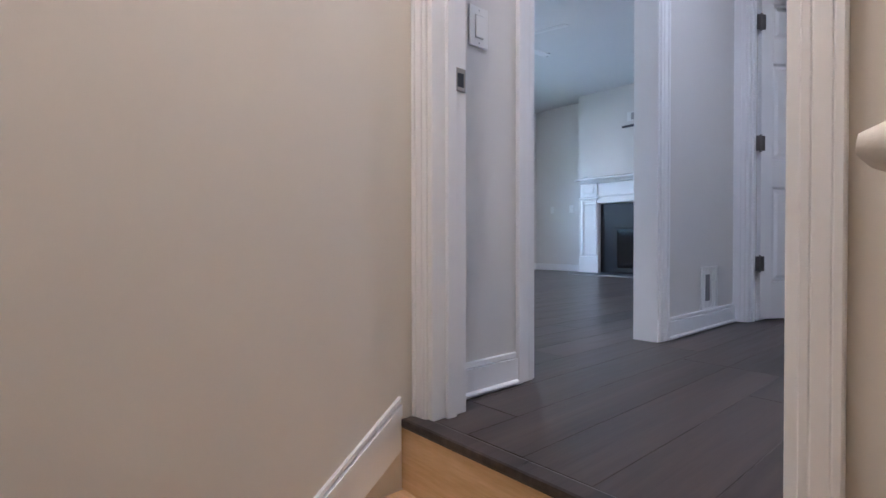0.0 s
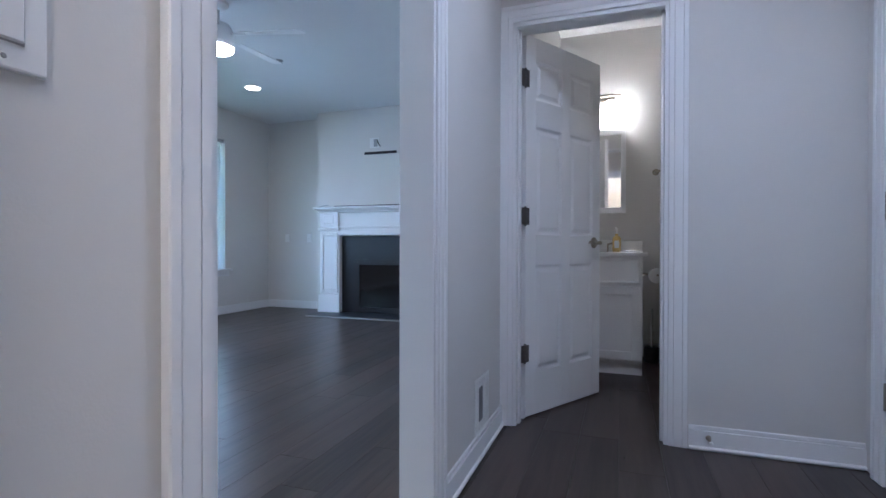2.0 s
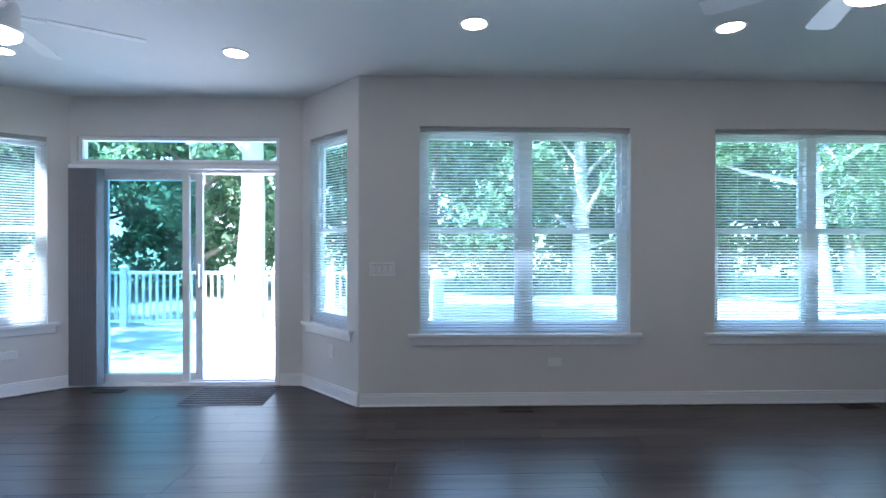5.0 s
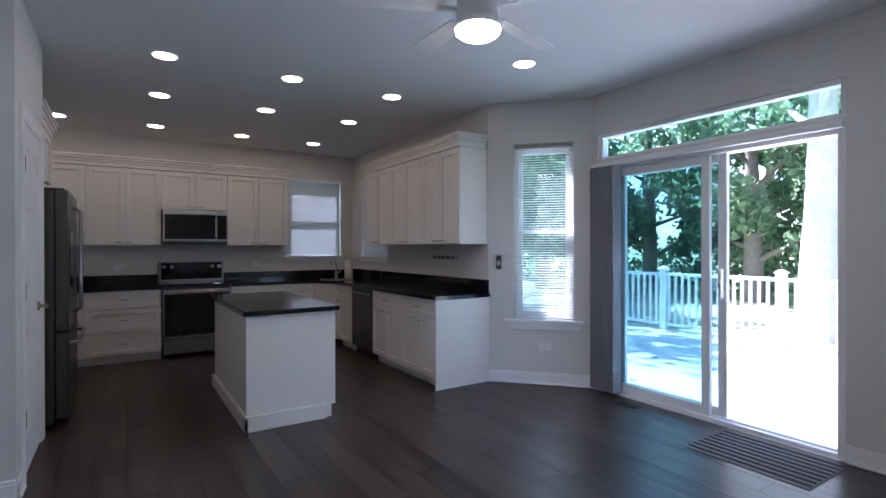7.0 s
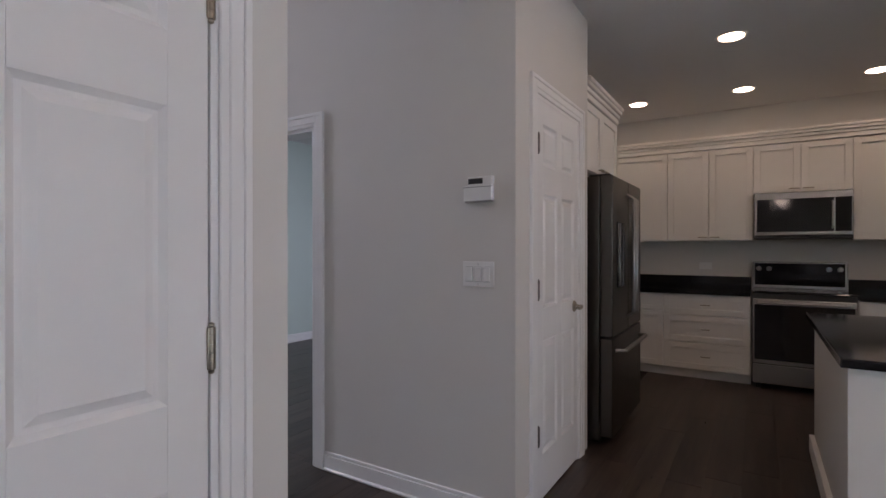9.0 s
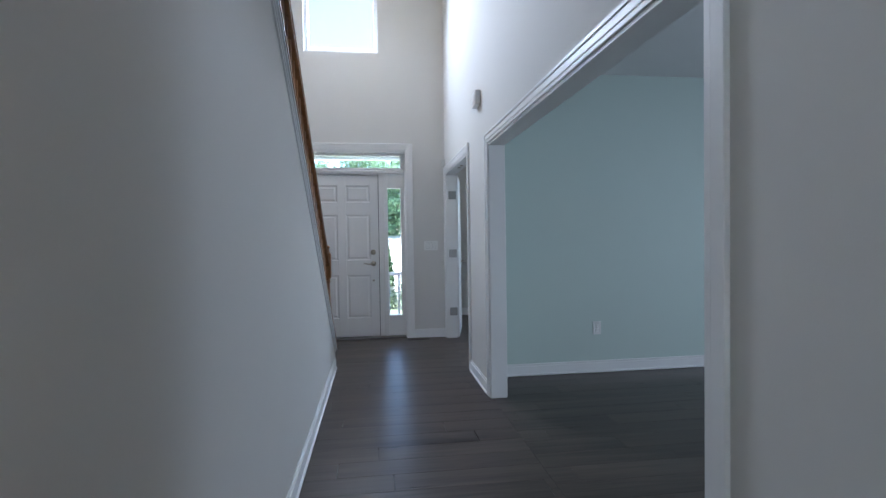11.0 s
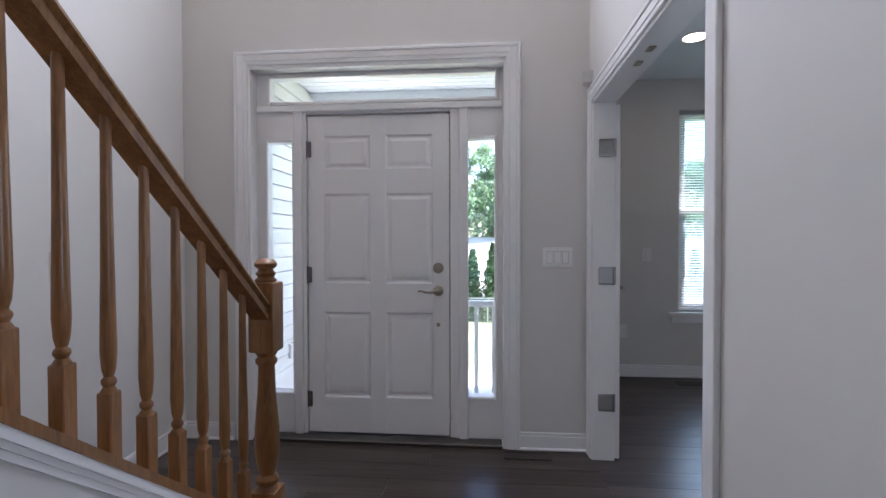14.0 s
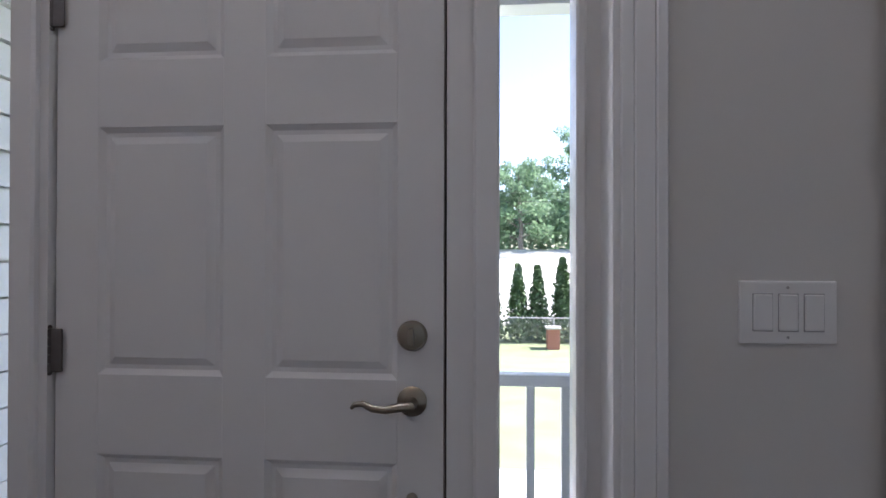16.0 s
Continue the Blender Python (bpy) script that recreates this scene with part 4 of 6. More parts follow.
# island
isl = thing("kitchen_island", "white kitchen island with a black granite top", "island")
part("body", box(-2.83, -1.36, 3.875, 4.50, 0.0, CT - 0.036, 0.002), CAB, isl)
part("end_panel", box(-1.36, -1.345, 3.862, 4.525, 0.10, CT - 0.036, 0.0015), CAB, isl)
bm = box(-2.83, -1.33, 3.848, 3.875, 0, 0.105, 0.003)
bx(bm, -1.36, -1.33, 3.848, 4.45, 0, 0.115, 0.003)
part("base_board", bm, CAB, isl)
for k in range(3):
    part("door", shaker(bmesh.new(), -2.82 + k * 0.485, -2.345 + k * 0.485, 0.11, CT - 0.05, "y", 4.50, 1), CAB, isl)
bm = box(-2.88, -1.30, 3.835, 4.55, CT - 0.036, CT, 0.006, 2)
part("worktop", bm, GRANITE, isl)

# range
rg = thing("range", "stainless electric range with black glass oven door", "range")
R0, R1, RX = 3.527, 4.283, -4.33
part("body", box(XK + 0.03, RX, R0, R1, 0.09, CT, 0.003), BLACK, rg)
part("cooktop", box(XK + 0.03, RX + 0.015, R0, R1, CT, CT + 0.014, 0.004), BLACKGLASS, rg)
bp = part("back_panel", box(XK + 0.025, XK + 0.085, R0, R1, CT + 0.014, 1.145, 0.006), STEEL, rg)
part("display", box(XK + 0.085, XK + 0.09, R0 + 0.02, R1 - 0.02, CT + 0.045, 1.128, 0.002), BLACKGLASS, bp)
for y in (R0 + 0.055, R0 + 0.14, R1 - 0.14, R1 - 0.055):
    part("knob", lathe([(0.024, 0), (0.022, 0.02), (0.015, 0.026)], 16, Matrix.Translation((XK + 0.09, y, 1.075)) @ Matrix.Rotation(radians(90), 4, "Y")), STEEL, bp, smooth=True)
od = part("oven_door", box(RX, RX + 0.03, R0 + 0.005, R1 - 0.005, 0.235, CT - 0.05, 0.005), STEEL, rg)
part("oven_glass", box(RX + 0.03, RX + 0.033, R0 + 0.02, R1 - 0.02, 0.27, 0.768, 0.002), BLACKGLASS, od)
part("handle", tube([(RX + 0.03, R0 + 0.05, 0.79), (RX + 0.07, R0 + 0.05, 0.79), (RX + 0.07, R1 - 0.05, 0.79), (RX + 0.03, R1 - 0.05, 0.79)], 0.011, 10), STEEL, od, smooth=True)
part("drawer", box(RX, RX + 0.028, R0 + 0.005, R1 - 0.005, 0.055, 0.225, 0.005), STEEL, rg)
for y in (R0 + 0.05, R1 - 0.05):
    part("foot", lathe([(0.02, 0), (0.02, 0.06)], 12, Matrix.Translation((RX - 0.06, y, 0.0))), BLACK, rg)
    part("foot", lathe([(0.02, 0), (0.02, 0.09)], 12, Matrix.Translation((XK + 0.1, y, 0.0))), BLACK, rg)
for x, y in ((XK + 0.2, R0 + 0.19), (XK + 0.2, R1 - 0.19), (XK + 0.45, R0 + 0.19), (XK + 0.45, R1 - 0.19)):
    part("burner_ring", lathe([(0.09, 0), (0.09, 0.0008), (0.085, 0.001)], 28, Matrix.Translation((x, y, CT + 0.0142))), DARKSTEEL, rg)
# microwave
mw = thing("microwave", "stainless over-range microwave with dark glass", "microwave")
MX = -4.565
part("body", box(XK + 0.01, MX, 3.54, 4.285, 1.365, 1.798, 0.004), DARKSTEEL, mw)
md = part("door", box(MX, MX + 0.025, 3.545, 4.28, 1.40, 1.795, 0.005), STEEL, mw)
part("window", box(MX + 0.025, MX + 0.028, 3.565, 4.145, 1.43, 1.735, 0.002), BLACKGLASS, md)
part("control_panel", box(MX + 0.025, MX + 0.0275, 4.155, 4.27, 1.43, 1.735, 0.002), BLACKGLASS, md)
part("handle", tube([(MX + 0.028, 4.135, 1.46), (MX + 0.06, 4.135, 1.48), (MX + 0.06, 4.135, 1.68), (MX + 0.028, 4.135, 1.70)], 0.009, 8), STEEL, md, smooth=True)
part("vent_grille", box(MX, MX + 0.02, 3.545, 4.28, 1.368, 1.398, 0.003), BLACK, mw)
# refrigerator
fg = thing("refrigerator", "dark stainless french-door refrigerator with water dispenser", "refrigerator")
FX0, FX1, FYF = -3.10, -2.205, 2.705
part("body", box(FX0, FX1, 2.08, FYF, 0.03, 1.745, 0.004), DARKSTEEL, fg)
xm2 = (FX0 + FX1) / 2
for a, b, hx in ((FX0, xm2 - 0.003, xm2 - 0.045), (xm2 + 0.003, FX1, xm2 + 0.045)):
    d = part("door", box(a, b, FYF + 0.004, FYF + 0.085, 0.705, 1.75, 0.012, 3), DARKSTEEL, fg)
    part("handle", tube([(hx, FYF + 0.085, 0.80), (hx, FYF + 0.135, 0.83), (hx, FYF + 0.135, 1.62), (hx, FYF + 0.085, 1.65)], 0.014, 10), STEEL, d, smooth=True)
d = part("dispenser", box(FX1 - 0.33, FX1 - 0.11, FYF + 0.085, FYF + 0.09, 1.02, 1.45, 0.004), BLACKGLASS, fg)
d = part("freezer_drawer", box(FX0, FX1, FYF + 0.004, FYF + 0.085, 0.06, 0.695, 0.012, 3), DARKSTEEL, fg)
part("handle", tube([(FX0 + 0.07, FYF + 0.085, 0.61), (FX0 + 0.1, FYF + 0.14, 0.61), (FX1 - 0.1, FYF + 0.14, 0.61), (FX1 - 0.07, FYF + 0.085, 0.61)], 0.014, 10), STEEL, d, smooth=True)
for x in (FX0 + 0.08, FX1 - 0.08):
    part("hinge_cover", box(x - 0.04, x + 0.04, FYF - 0.08, FYF + 0.06, 1.745, 1.765, 0.006), BLACK, fg)
    part("foot", box(x - 0.025, x + 0.025, FYF - 0.06, FYF - 0.01, 0, 0.03), BLACK, fg)
    part("foot", box(x - 0.025, x + 0.025, 2.12, 2.17, 0, 0.03), BLACK, fg)
cabinet("wall_cabinet", "white shaker cabinet above the refrigerator", "y", 2.051, 1, -3.10, -2.175, 1.80, UT, 0.56, TWO)
crown("y", 2.611, 1, -3.10, -2.175, UT + 0.002, "white crown moulding above the refrigerator", 0)
# dishwasher
dw = thing("dishwasher", "stainless dishwasher under the black worktop", "dishwasher")
part("body", box(-3.49, -2.90, 5.60, YB - 0.01, 0.10, CT - 0.04, 0.002), BLACK, dw)
d = part("door", box(-3.488, -2.902, 5.555, 5.60, 0.11, CT - 0.045, 0.006), DARKSTEEL, dw)
part("handle", tube([(-3.44, 5.555, 0.775), (-3.44, 5.52, 0.775), (-2.95, 5.52, 0.775), (-2.95, 5.555, 0.775)], 0.01, 8), STEEL, d, smooth=True)
part("toe_kick", box(-3.49, -2.90, 5.62, 5.64, 0, 0.10), BLACK, dw)
# sink tap, splash ledge, bottle
tap = thing("kitchen_tap", "arched brushed nickel kitchen tap behind the corner sink", "tap")
part("base", lathe([(0.028, 0), (0.028, 0.01), (0.018, 0.03), (0.016, 0.09)], 16, Matrix.Translation((-4.62, 5.78, CT))), NICKEL, tap, smooth=True)
part("spout", tube([(-4.62, 5.78, CT + 0.08), (-4.62, 5.78, CT + 0.19)] + [(-4.62 + 0.055 * (1 - math.cos(a)), 5.78 - 0.055 * (1 - math.cos(a)), CT + 0.19 + 0.07 * math.sin(a)) for a in (0.5, 1.0, 1.57, 2.1, 2.6, 3.0)], 0.011, 10), NICKEL, tap, smooth=True)
part("lever", tube([(-4.62, 5.78, CT + 0.07), (-4.59, 5.83, CT + 0.10), (-4.575, 5.85, CT + 0.13)], [0.009, 0.007, 0.005], 8), NICKEL, tap, smooth=True)
sk = thing("kitchen_sink", "stainless undermount corner sink", "sink")
part("rim", prism([(-4.66, 5.55), (-4.3, 5.43), (-4.0, 5.58), (-4.12, 5.86), (-4.45, 5.92)], "z", CT - 0.001, CT + 0.002), DARKSTEEL, sk)
bt = thing("paper_roll", "cream paper towel roll on the worktop", "paper roll")
part("roll", lathe([(0.058, 0.0), (0.06, 0.005), (0.06, 0.255), (0.056, 0.26), (0.02, 0.26)], 20, Matrix.Translation((-4.68, 6.0, CT + 0.001))), material("paper_cream", (0.72, 0.70, 0.60), 0.9), bt, smooth=True)
ps = thing("power_strip", "long grey under-cabinet power strip on the wall", "power strip")
part("housing", box(-2.52, -2.02, YB - 0.03, YB, 1.19, 1.225, 0.005), GREYP, ps)
for k in range(5):
    part("socket", box(-2.47 + k * 0.09, -2.43 + k * 0.09, YB - 0.033, YB - 0.0295, 1.195, 1.22, 0.002), BLACK, ps)
ph = thing("wall_phone", "small black cordless device on the bay wall", "phone", m=BAY_L @ pose(0.105, 0, 1.17))
part("body", box(-0.026, 0.026, -0.03, 0, -0.065, 0.065, 0.012, 3), BLACK, ph)
part("face", box(-0.014, 0.014, -0.033, -0.029, -0.03, 0.02, 0.003), GREYP, ph)

# ---- plates, sockets, controls ----


def plate(label, w, h, m, toggles=0, sockets=0, name="switch_plate", cat="switch", group="wall plates"):
    """A wall plate; its face looks along -y in its own frame."""
    p = thing(name, label, cat, group, m)
    part("cover", box(-w / 2, w / 2, -0.007, 0.0005, -h / 2, h / 2, 0.003, 2), PLASTIC, p)
    n = toggles or sockets
    for k in range(n):
        x = (k - (n - 1) / 2) * 0.046
        if toggles:
            r = part("rocker", box(x - 0.017, x + 0.017, -0.011, -0.006, -0.034, 0.034, 0.002), PLASTIC, p)
            part("rocker_edge", box(x - 0.0185, x + 0.0185, -0.0085, -0.0065, -0.036, 0.036, 0.001), GREYP, r)
        else:
            for z in (-0.02, 0.02):
                part("socket", box(x - 0.016, x + 0.016, -0.009, -0.006, z - 0.014, z + 0.014, 0.004, 2), PLASTIC, p)
    for z in ((-h / 2 + 0.012, h / 2 - 0.012) if toggles else (0,)):
        part("screw", lathe([(0.003, 0), (0.002, 0.001)], 8, Matrix.Translation((0, -0.007, z)) @ Matrix.Rotation(radians(90), 4, "X")), GREYP, p)
    return p


SOUTH, NORTH, EAST, WEST = 0, 180, 90, -90   # the way a plate faces: -y, +y, +x, -x
plate("triple white rocker switch plate by the front door", 0.175, 0.118, pose(-0.825, FRONT, 1.163, 0, 0, NORTH), 3)
plate("triple white rocker switch plate on the hallway wall", 0.165, 0.118, pose(XL, 2.462, 1.157, 0, 0, EAST), 3)
plate("white rocker switch plate in the hall", 0.08, 0.125, pose(1.796, 1.782, 1.155, 0, 0, SOUTH), 1)
plate("white rocker switch plate in the office", 0.075, 0.118, pose(-1.87, -5.42, 1.13, 0, 0, NORTH), 1)
plate("white rocker switch plate beside the stairs", 0.075, 0.118, pose(1.52, -2.75, 1.16, 0, 0, WEST), 1)
plate("wide white rocker switch plate beside the windows", 0.21, 0.118, pose(2.215, YB, 1.14, 0, 0, SOUTH), 4)
plate("white outlet plate on the aqua wall", 0.075, 0.12, pose(-2.14, -1.77, 0.41, 0, 0, NORTH), 0, 1, "outlet", "outlet")
plate("white outlet plate under the bay window", 0.075, 0.12, BAY_R @ pose(0.50, 0, 0.40), 0, 1, "outlet", "outlet")
plate("white outlet plate in the office", 0.075, 0.12, pose(-1.66, -5.42, 0.42, 0, 0, NORTH), 0, 1, "outlet", "outlet")
plate("white outlet plate beside the fireplace", 0.075, 0.12, pose(XE, 5.45, 1.02, 0, 0, WEST), 0, 1, "outlet", "outlet")
plate("blank white cover plate beside the fireplace", 0.07, 0.115, pose(XE, 5.83, 1.02, 0, 0, WEST), 0, 0, "cover_plate", "plate")
plate("white outlet plate under the window", 0.115, 0.07, pose(3.65, YB, 0.36, 0, 0, SOUTH), 0, 0, "outlet", "outlet")
plate("white outlet plate under the bay window", 0.115, 0.07, BAY_L @ pose(0.55, 0, 0.36), 0, 0, "outlet", "outlet")
plate("white outlet plate over the worktop", 0.12, 0.075, pose(XK, 3.1, 1.09, 0, 0, EAST), 0, 0, "outlet", "outlet")
plate("white outlet plate over the worktop", 0.12, 0.075, pose(XK, 4.72, 1.09, 0, 0, EAST), 0, 0, "outlet", "outlet")
th = thing("thermostat", "white thermostat with a dark display on the wall", "thermostat", m=pose(XL, 2.47, 1.552, 0, 0, EAST))
part("body", box(-0.075, 0.075, -0.03, 0, -0.055, 0.02, 0.006, 2), PLASTIC, th)
part("top", box(-0.055, 0.075, -0.024, 0, 0.02, 0.062, 0.005, 2), PLASTIC, th)
part("display", box(-0.05, 0.025, -0.026, -0.022, 0.027, 0.053, 0.001), BLACK, th)
part("vent_line", box(-0.075, 0.075, -0.031, -0.029, 0.010, 0.014), GREYP, th)
for k in range(2):
    part("button", box(0.04 + k * 0.015, 0.05 + k * 0.015, -0.026, -0.022, 0.03, 0.05, 0.001), PLASTIC, th)
for lab, m in (("white chime box high on the hallway wall", pose(XL, 2.42, 2.53, 0, 0, EAST)), ("round white detector high on the foyer wall", pose(XL, -1.56, 2.42, 0, 0, EAST))):
    sd2 = thing("detector", lab, "detector", "", m)
    part("body", box(-0.085, 0.085, -0.045, 0, -0.06, 0.06, 0.012, 3), PLASTIC, sd2)
    part("grille", box(-0.06, 0.06, -0.047, -0.044, -0.035, 0.035, 0.004), PLASTIC, sd2)
ab = thing("door_sensor", "small grey alarm sensor above the office door casing", "sensor", m=pose(XL, -3.63, 2.2, 0, 0, EAST))
part("body", box(-0.03, 0.03, -0.05, 0, -0.035, 0.035, 0.006, 2), material("sensor_grey", (0.6, 0.6, 0.58), 0.5), ab)


def vent(label, w, d, m, n, mat, frame_mat, back=None):
    """A grille lying in its own xy plane, slats across y."""
    v = thing("floor_vent", label, "vent", "vents", m)
    bm = bmesh.new()
    for a, b, c, e in ((-w / 2, w / 2, -d / 2, -d / 2 + 0.012), (-w / 2, w / 2, d / 2 - 0.012, d / 2), (-w / 2, -w / 2 + 0.012, -d / 2 + 0.012, d / 2 - 0.012), (w / 2 - 0.012, w / 2, -d / 2 + 0.012, d / 2 - 0.012)):
        bx(bm, a, b, c, e, 0, 0.006, 0.001)
    part("frame", bm, frame_mat, v)
    part("backing", box(-w / 2 + 0.01, w / 2 - 0.01, -d / 2 + 0.01, d / 2 - 0.01, 0, 0.002), back or BLACK, v)
    for k in range(n):
        x = -w / 2 + 0.02 + k * (w - 0.04) / (n - 1)
        part("slat", box(x - 0.003, x + 0.003, -d / 2 + 0.012, d / 2 - 0.012, 0.001, 0.005), mat, v)
    return v


BRONZE = material("bronze_metal", (0.06, 0.045, 0.035), 0.45, metal=0.6, vary=0.1)
for x, y in ((3.30, 6.05), (6.17, 6.06), (-0.30, 6.66), (-0.64, -3.60), (-2.2, -5.2)):
    vent("bronze floor register set in the planks", 0.27, 0.10, pose(x, y, 0.0015), 14, BRONZE, BRONZE)
hv = vent("white return air grille low on the hall wall", 0.22, 0.24, pose(3.615, 1.782, 0.225, 90, 0, 0), 5, PLASTIC, PLASTIC, PLASTIC)
# shadow inside the white grille, painted as a grey block between the slats
part("shaded_damper", box(-0.05, 0.0, -0.07, 0.075, 0.0015, 0.0056), material("vent_shadow_grey", (0.2, 0.2, 0.21), 0.6), hv)
ds = thing("door_stop", "spring door stop on the baseboard", "door stop", m=pose(3.974, 0.83, 0.06))
part("base", lathe([(0.012, 0), (0.012, 0.004), (0.006, 0.008)], 12, Matrix.Rotation(radians(-90), 4, "Y")), NICKEL, ds)
part("spring", tube([(-0.005 - k * 0.0008, 0.006 * math.cos(k * 0.6), 0.006 * math.sin(k * 0.6)) for k in range(80)], 0.0012, 5), NICKEL, ds)
part("tip", lathe([(0.008, 0.066), (0.009, 0.075), (0.006, 0.08)], 12, Matrix.Rotation(radians(-90), 4, "Y")), PLASTIC, ds)

# ---- ceiling lights ----
cans = [(x, y) for x, ys in ((-1.78, (3.39, 4.32, 5.25)), (-2.88, (3.42, 4.37, 5.27)), (-4.25, (2.55, 3.46, 4.40, 5.32))) for y in ys]
cans += [(-0.48, 5.72), (1.19, 5.72), (2.88, 5.18), (4.52, 5.17), (6.18, 5.20), (-0.60, 3.30), (2.9, 2.9), (5.9, 2.9)]
first = thing("recessed_light", "round white recessed ceiling light, lit", "ceiling light", "recessed lights", pose(*cans[0], H))
b = lathe([(0.098, 0.0), (0.098, -0.004), (0.090, -0.008), (0.080, -0.006), (0.078, 0.0)], 28)
part("trim_ring", b, PLASTIC, first, smooth=True)
part("lens", lathe([(0.077, -0.002), (0.077, -0.0045), (0.06, -0.0055)], 28), GLOW, first)
for x, y in cans[1:]:
    copy_thing(first, pose(x, y, H))
for x, y in ((-1.9, -4.45), (2.9, 1.0), (-2.6, -3.2)):
    copy_thing(first, pose(x, y, H))
# basement and foyer lamps


def dome(label, m, mat):
    d = thing("ceiling_light", label, "ceiling light", "", m)
    part("base", lathe([(0.13, 0), (0.13, -0.02), (0.11, -0.025)], 28), NICKEL, d, smooth=True)
    part("shade", lathe([(0.12, -0.02), (0.115, -0.05), (0.085, -0.08), (0.03, -0.095)], 28), mat, d, smooth=True)


dome("round dome light over the basement stairs", pose(1.05, 1.35, 2.68), GLOWWARM)


def ceiling_fan(label, x, y, turn):
    f = thing("ceiling_fan", label, "ceiling fan", "ceiling fans", pose(x, y, H, 0, 0, turn))
    part("canopy", lathe([(0.075, 0), (0.075, -0.02), (0.045, -0.05), (0.02, -0.055)], 28), TRIM, f, smooth=True)
    part("downrod", lathe([(0.013, -0.05), (0.013, -0.16)], 14), TRIM, f, smooth=True)
    part("motor", lathe([(0.04, -0.15), (0.085, -0.165), (0.105, -0.20), (0.108, -0.27), (0.095, -0.30), (0.07, -0.305)], 32), TRIM, f, smooth=True)
    li = part("light_kit", lathe([(0.085, -0.30), (0.118, -0.305), (0.118, -0.33), (0.112, -0.335)], 32), TRIM, f, smooth=True)
    part("shade", lathe([(0.112, -0.332), (0.108, -0.352), (0.085, -0.368), (0.04, -0.376)], 32), FANGLOW, li, smooth=True)
    for k in range(5):
        m = Matrix.Rotation(radians(72 * k), 4, "Z")
        arm = box(0.09, 0.21, -0.02, 0.02, -0.245, -0.235, 0.003)
        bmesh.ops.transform(arm, matrix=m, verts=arm.verts)
        a = part("blade_arm", arm, TRIM, f)
        bl = prism([(0.17, -0.045), (0.62, -0.066), (0.655, -0.05), (0.66, 0.05), (0.625, 0.066), (0.17, 0.045)], "z", -0.003, 0.003)
        bmesh.ops.transform(bl, matrix=m @ Matrix.Translation((0, 0, -0.232)) @ Matrix.Rotation(radians(11), 4, "X"), verts=bl.verts)
        part("blade", bl, TRIM, a)
    return f


ceiling_fan("white five-blade ceiling fan with a lit round lamp", 4.45, 4.05, -3)
ceiling_fan("white five-blade ceiling fan with a lit round lamp", 0.42, 4.60, 33)
sp = thing("sprinkler", "small grey sprinkler head on the ceiling", "sprinkler", m=pose(5.57, 4.36, H))
part("head", lathe([(0.035, 0), (0.033, -0.006), (0.015, -0.01), (0.012, -0.03)], 16), GREYP, sp, smooth=True)

ch = thing("chandelier", "lit foyer chandelier with curved metal arms and glass cups", "chandelier", m=pose(0.16, -2.26, 0))
part("canopy", lathe([(0.065, HF), (0.065, HF - 0.02), (0.02, HF - 0.035)], 20), NICKEL, ch, smooth=True)
part("rod", lathe([(0.008, HF - 0.03), (0.008, 4.10)], 10), NICKEL, ch, smooth=True)
part("stem", lathe([(0.006, 4.12), (0.022, 4.08), (0.012, 4.0), (0.03, 3.86), (0.014, 3.76), (0.02, 3.70), (0.004, 3.67)], 18), NICKEL, ch, smooth=True)
for k in range(6):
    c, q = math.cos(k * math.pi / 3 + 0.3), math.sin(k * math.pi / 3 + 0.3)
    arm = part("arm", tube([(c * d, q * d, z) for d, z in ((0.015, 3.80), (0.09, 3.74), (0.19, 3.71), (0.27, 3.74), (0.30, 3.80))], 0.007, 8), NICKEL, ch, smooth=True)
    m = Matrix.Translation((c * 0.30, q * 0.30, 0))
    part("cup", lathe([(0.012, 3.80), (0.045, 3.815), (0.058, 3.88), (0.062, 3.93)], 16, m), GLASS_CLEAR, arm, smooth=True)
    part("bulb", lathe([(0.010, 3.82), (0.012, 3.85), (0.022, 3.88), (0.018, 3.91), (0.004, 3.93)], 12, m), GLOWWARM, arm, smooth=True)

# ---- fireplace ----
CX = 7.38    # face of the chimney breast
structure("wall_chimney", box(CX, XE, 3.17, 5.13, 0, H), PAINT, "pale painted chimney breast")
FC = 4.13
fp = thing("fireplace", "white mantelpiece round a black slate gas fireplace", "fireplace")
bm = pierced("x", CX - 0.02, CX + 0.001, FC - 0.60, FC + 0.60, 0.02, 1.04, [(FC - 0.37, FC + 0.37, 0.06, 0.70)])
part("slate_surround", bm, SLATE, fp)
part("hearth", box(CX - 0.42, CX - 0.001, FC - 0.88, FC + 0.88, 0.001, 0.022, 0.004), SLATE, fp, "black slate hearth")
part("hearth_edge", box(CX - 0.435, CX - 0.42, FC - 0.895, FC + 0.895, 0.0, 0.016, 0.003), GREYP, fp)
fb = part("firebox", pierced("x", CX - 0.035, CX - 0.02, FC - 0.40, FC + 0.40, 0.03, 0.73, [(FC - 0.33, FC + 0.33, 0.10, 0.66)]), BLACK, fp)
part("fire_glass", box(CX - 0.026, CX - 0.022, FC - 0.33, FC + 0.33, 0.10, 0.66), BLACKGLASS, fb)
part("louvre", box(CX - 0.045, CX - 0.03, FC - 0.40, FC + 0.40, 0.685, 0.70, 0.002), BLACK, fb)
part("louvre", box(CX - 0.045, CX - 0.03, FC - 0.40, FC + 0.40, 0.045, 0.06, 0.002), BLACK, fb)
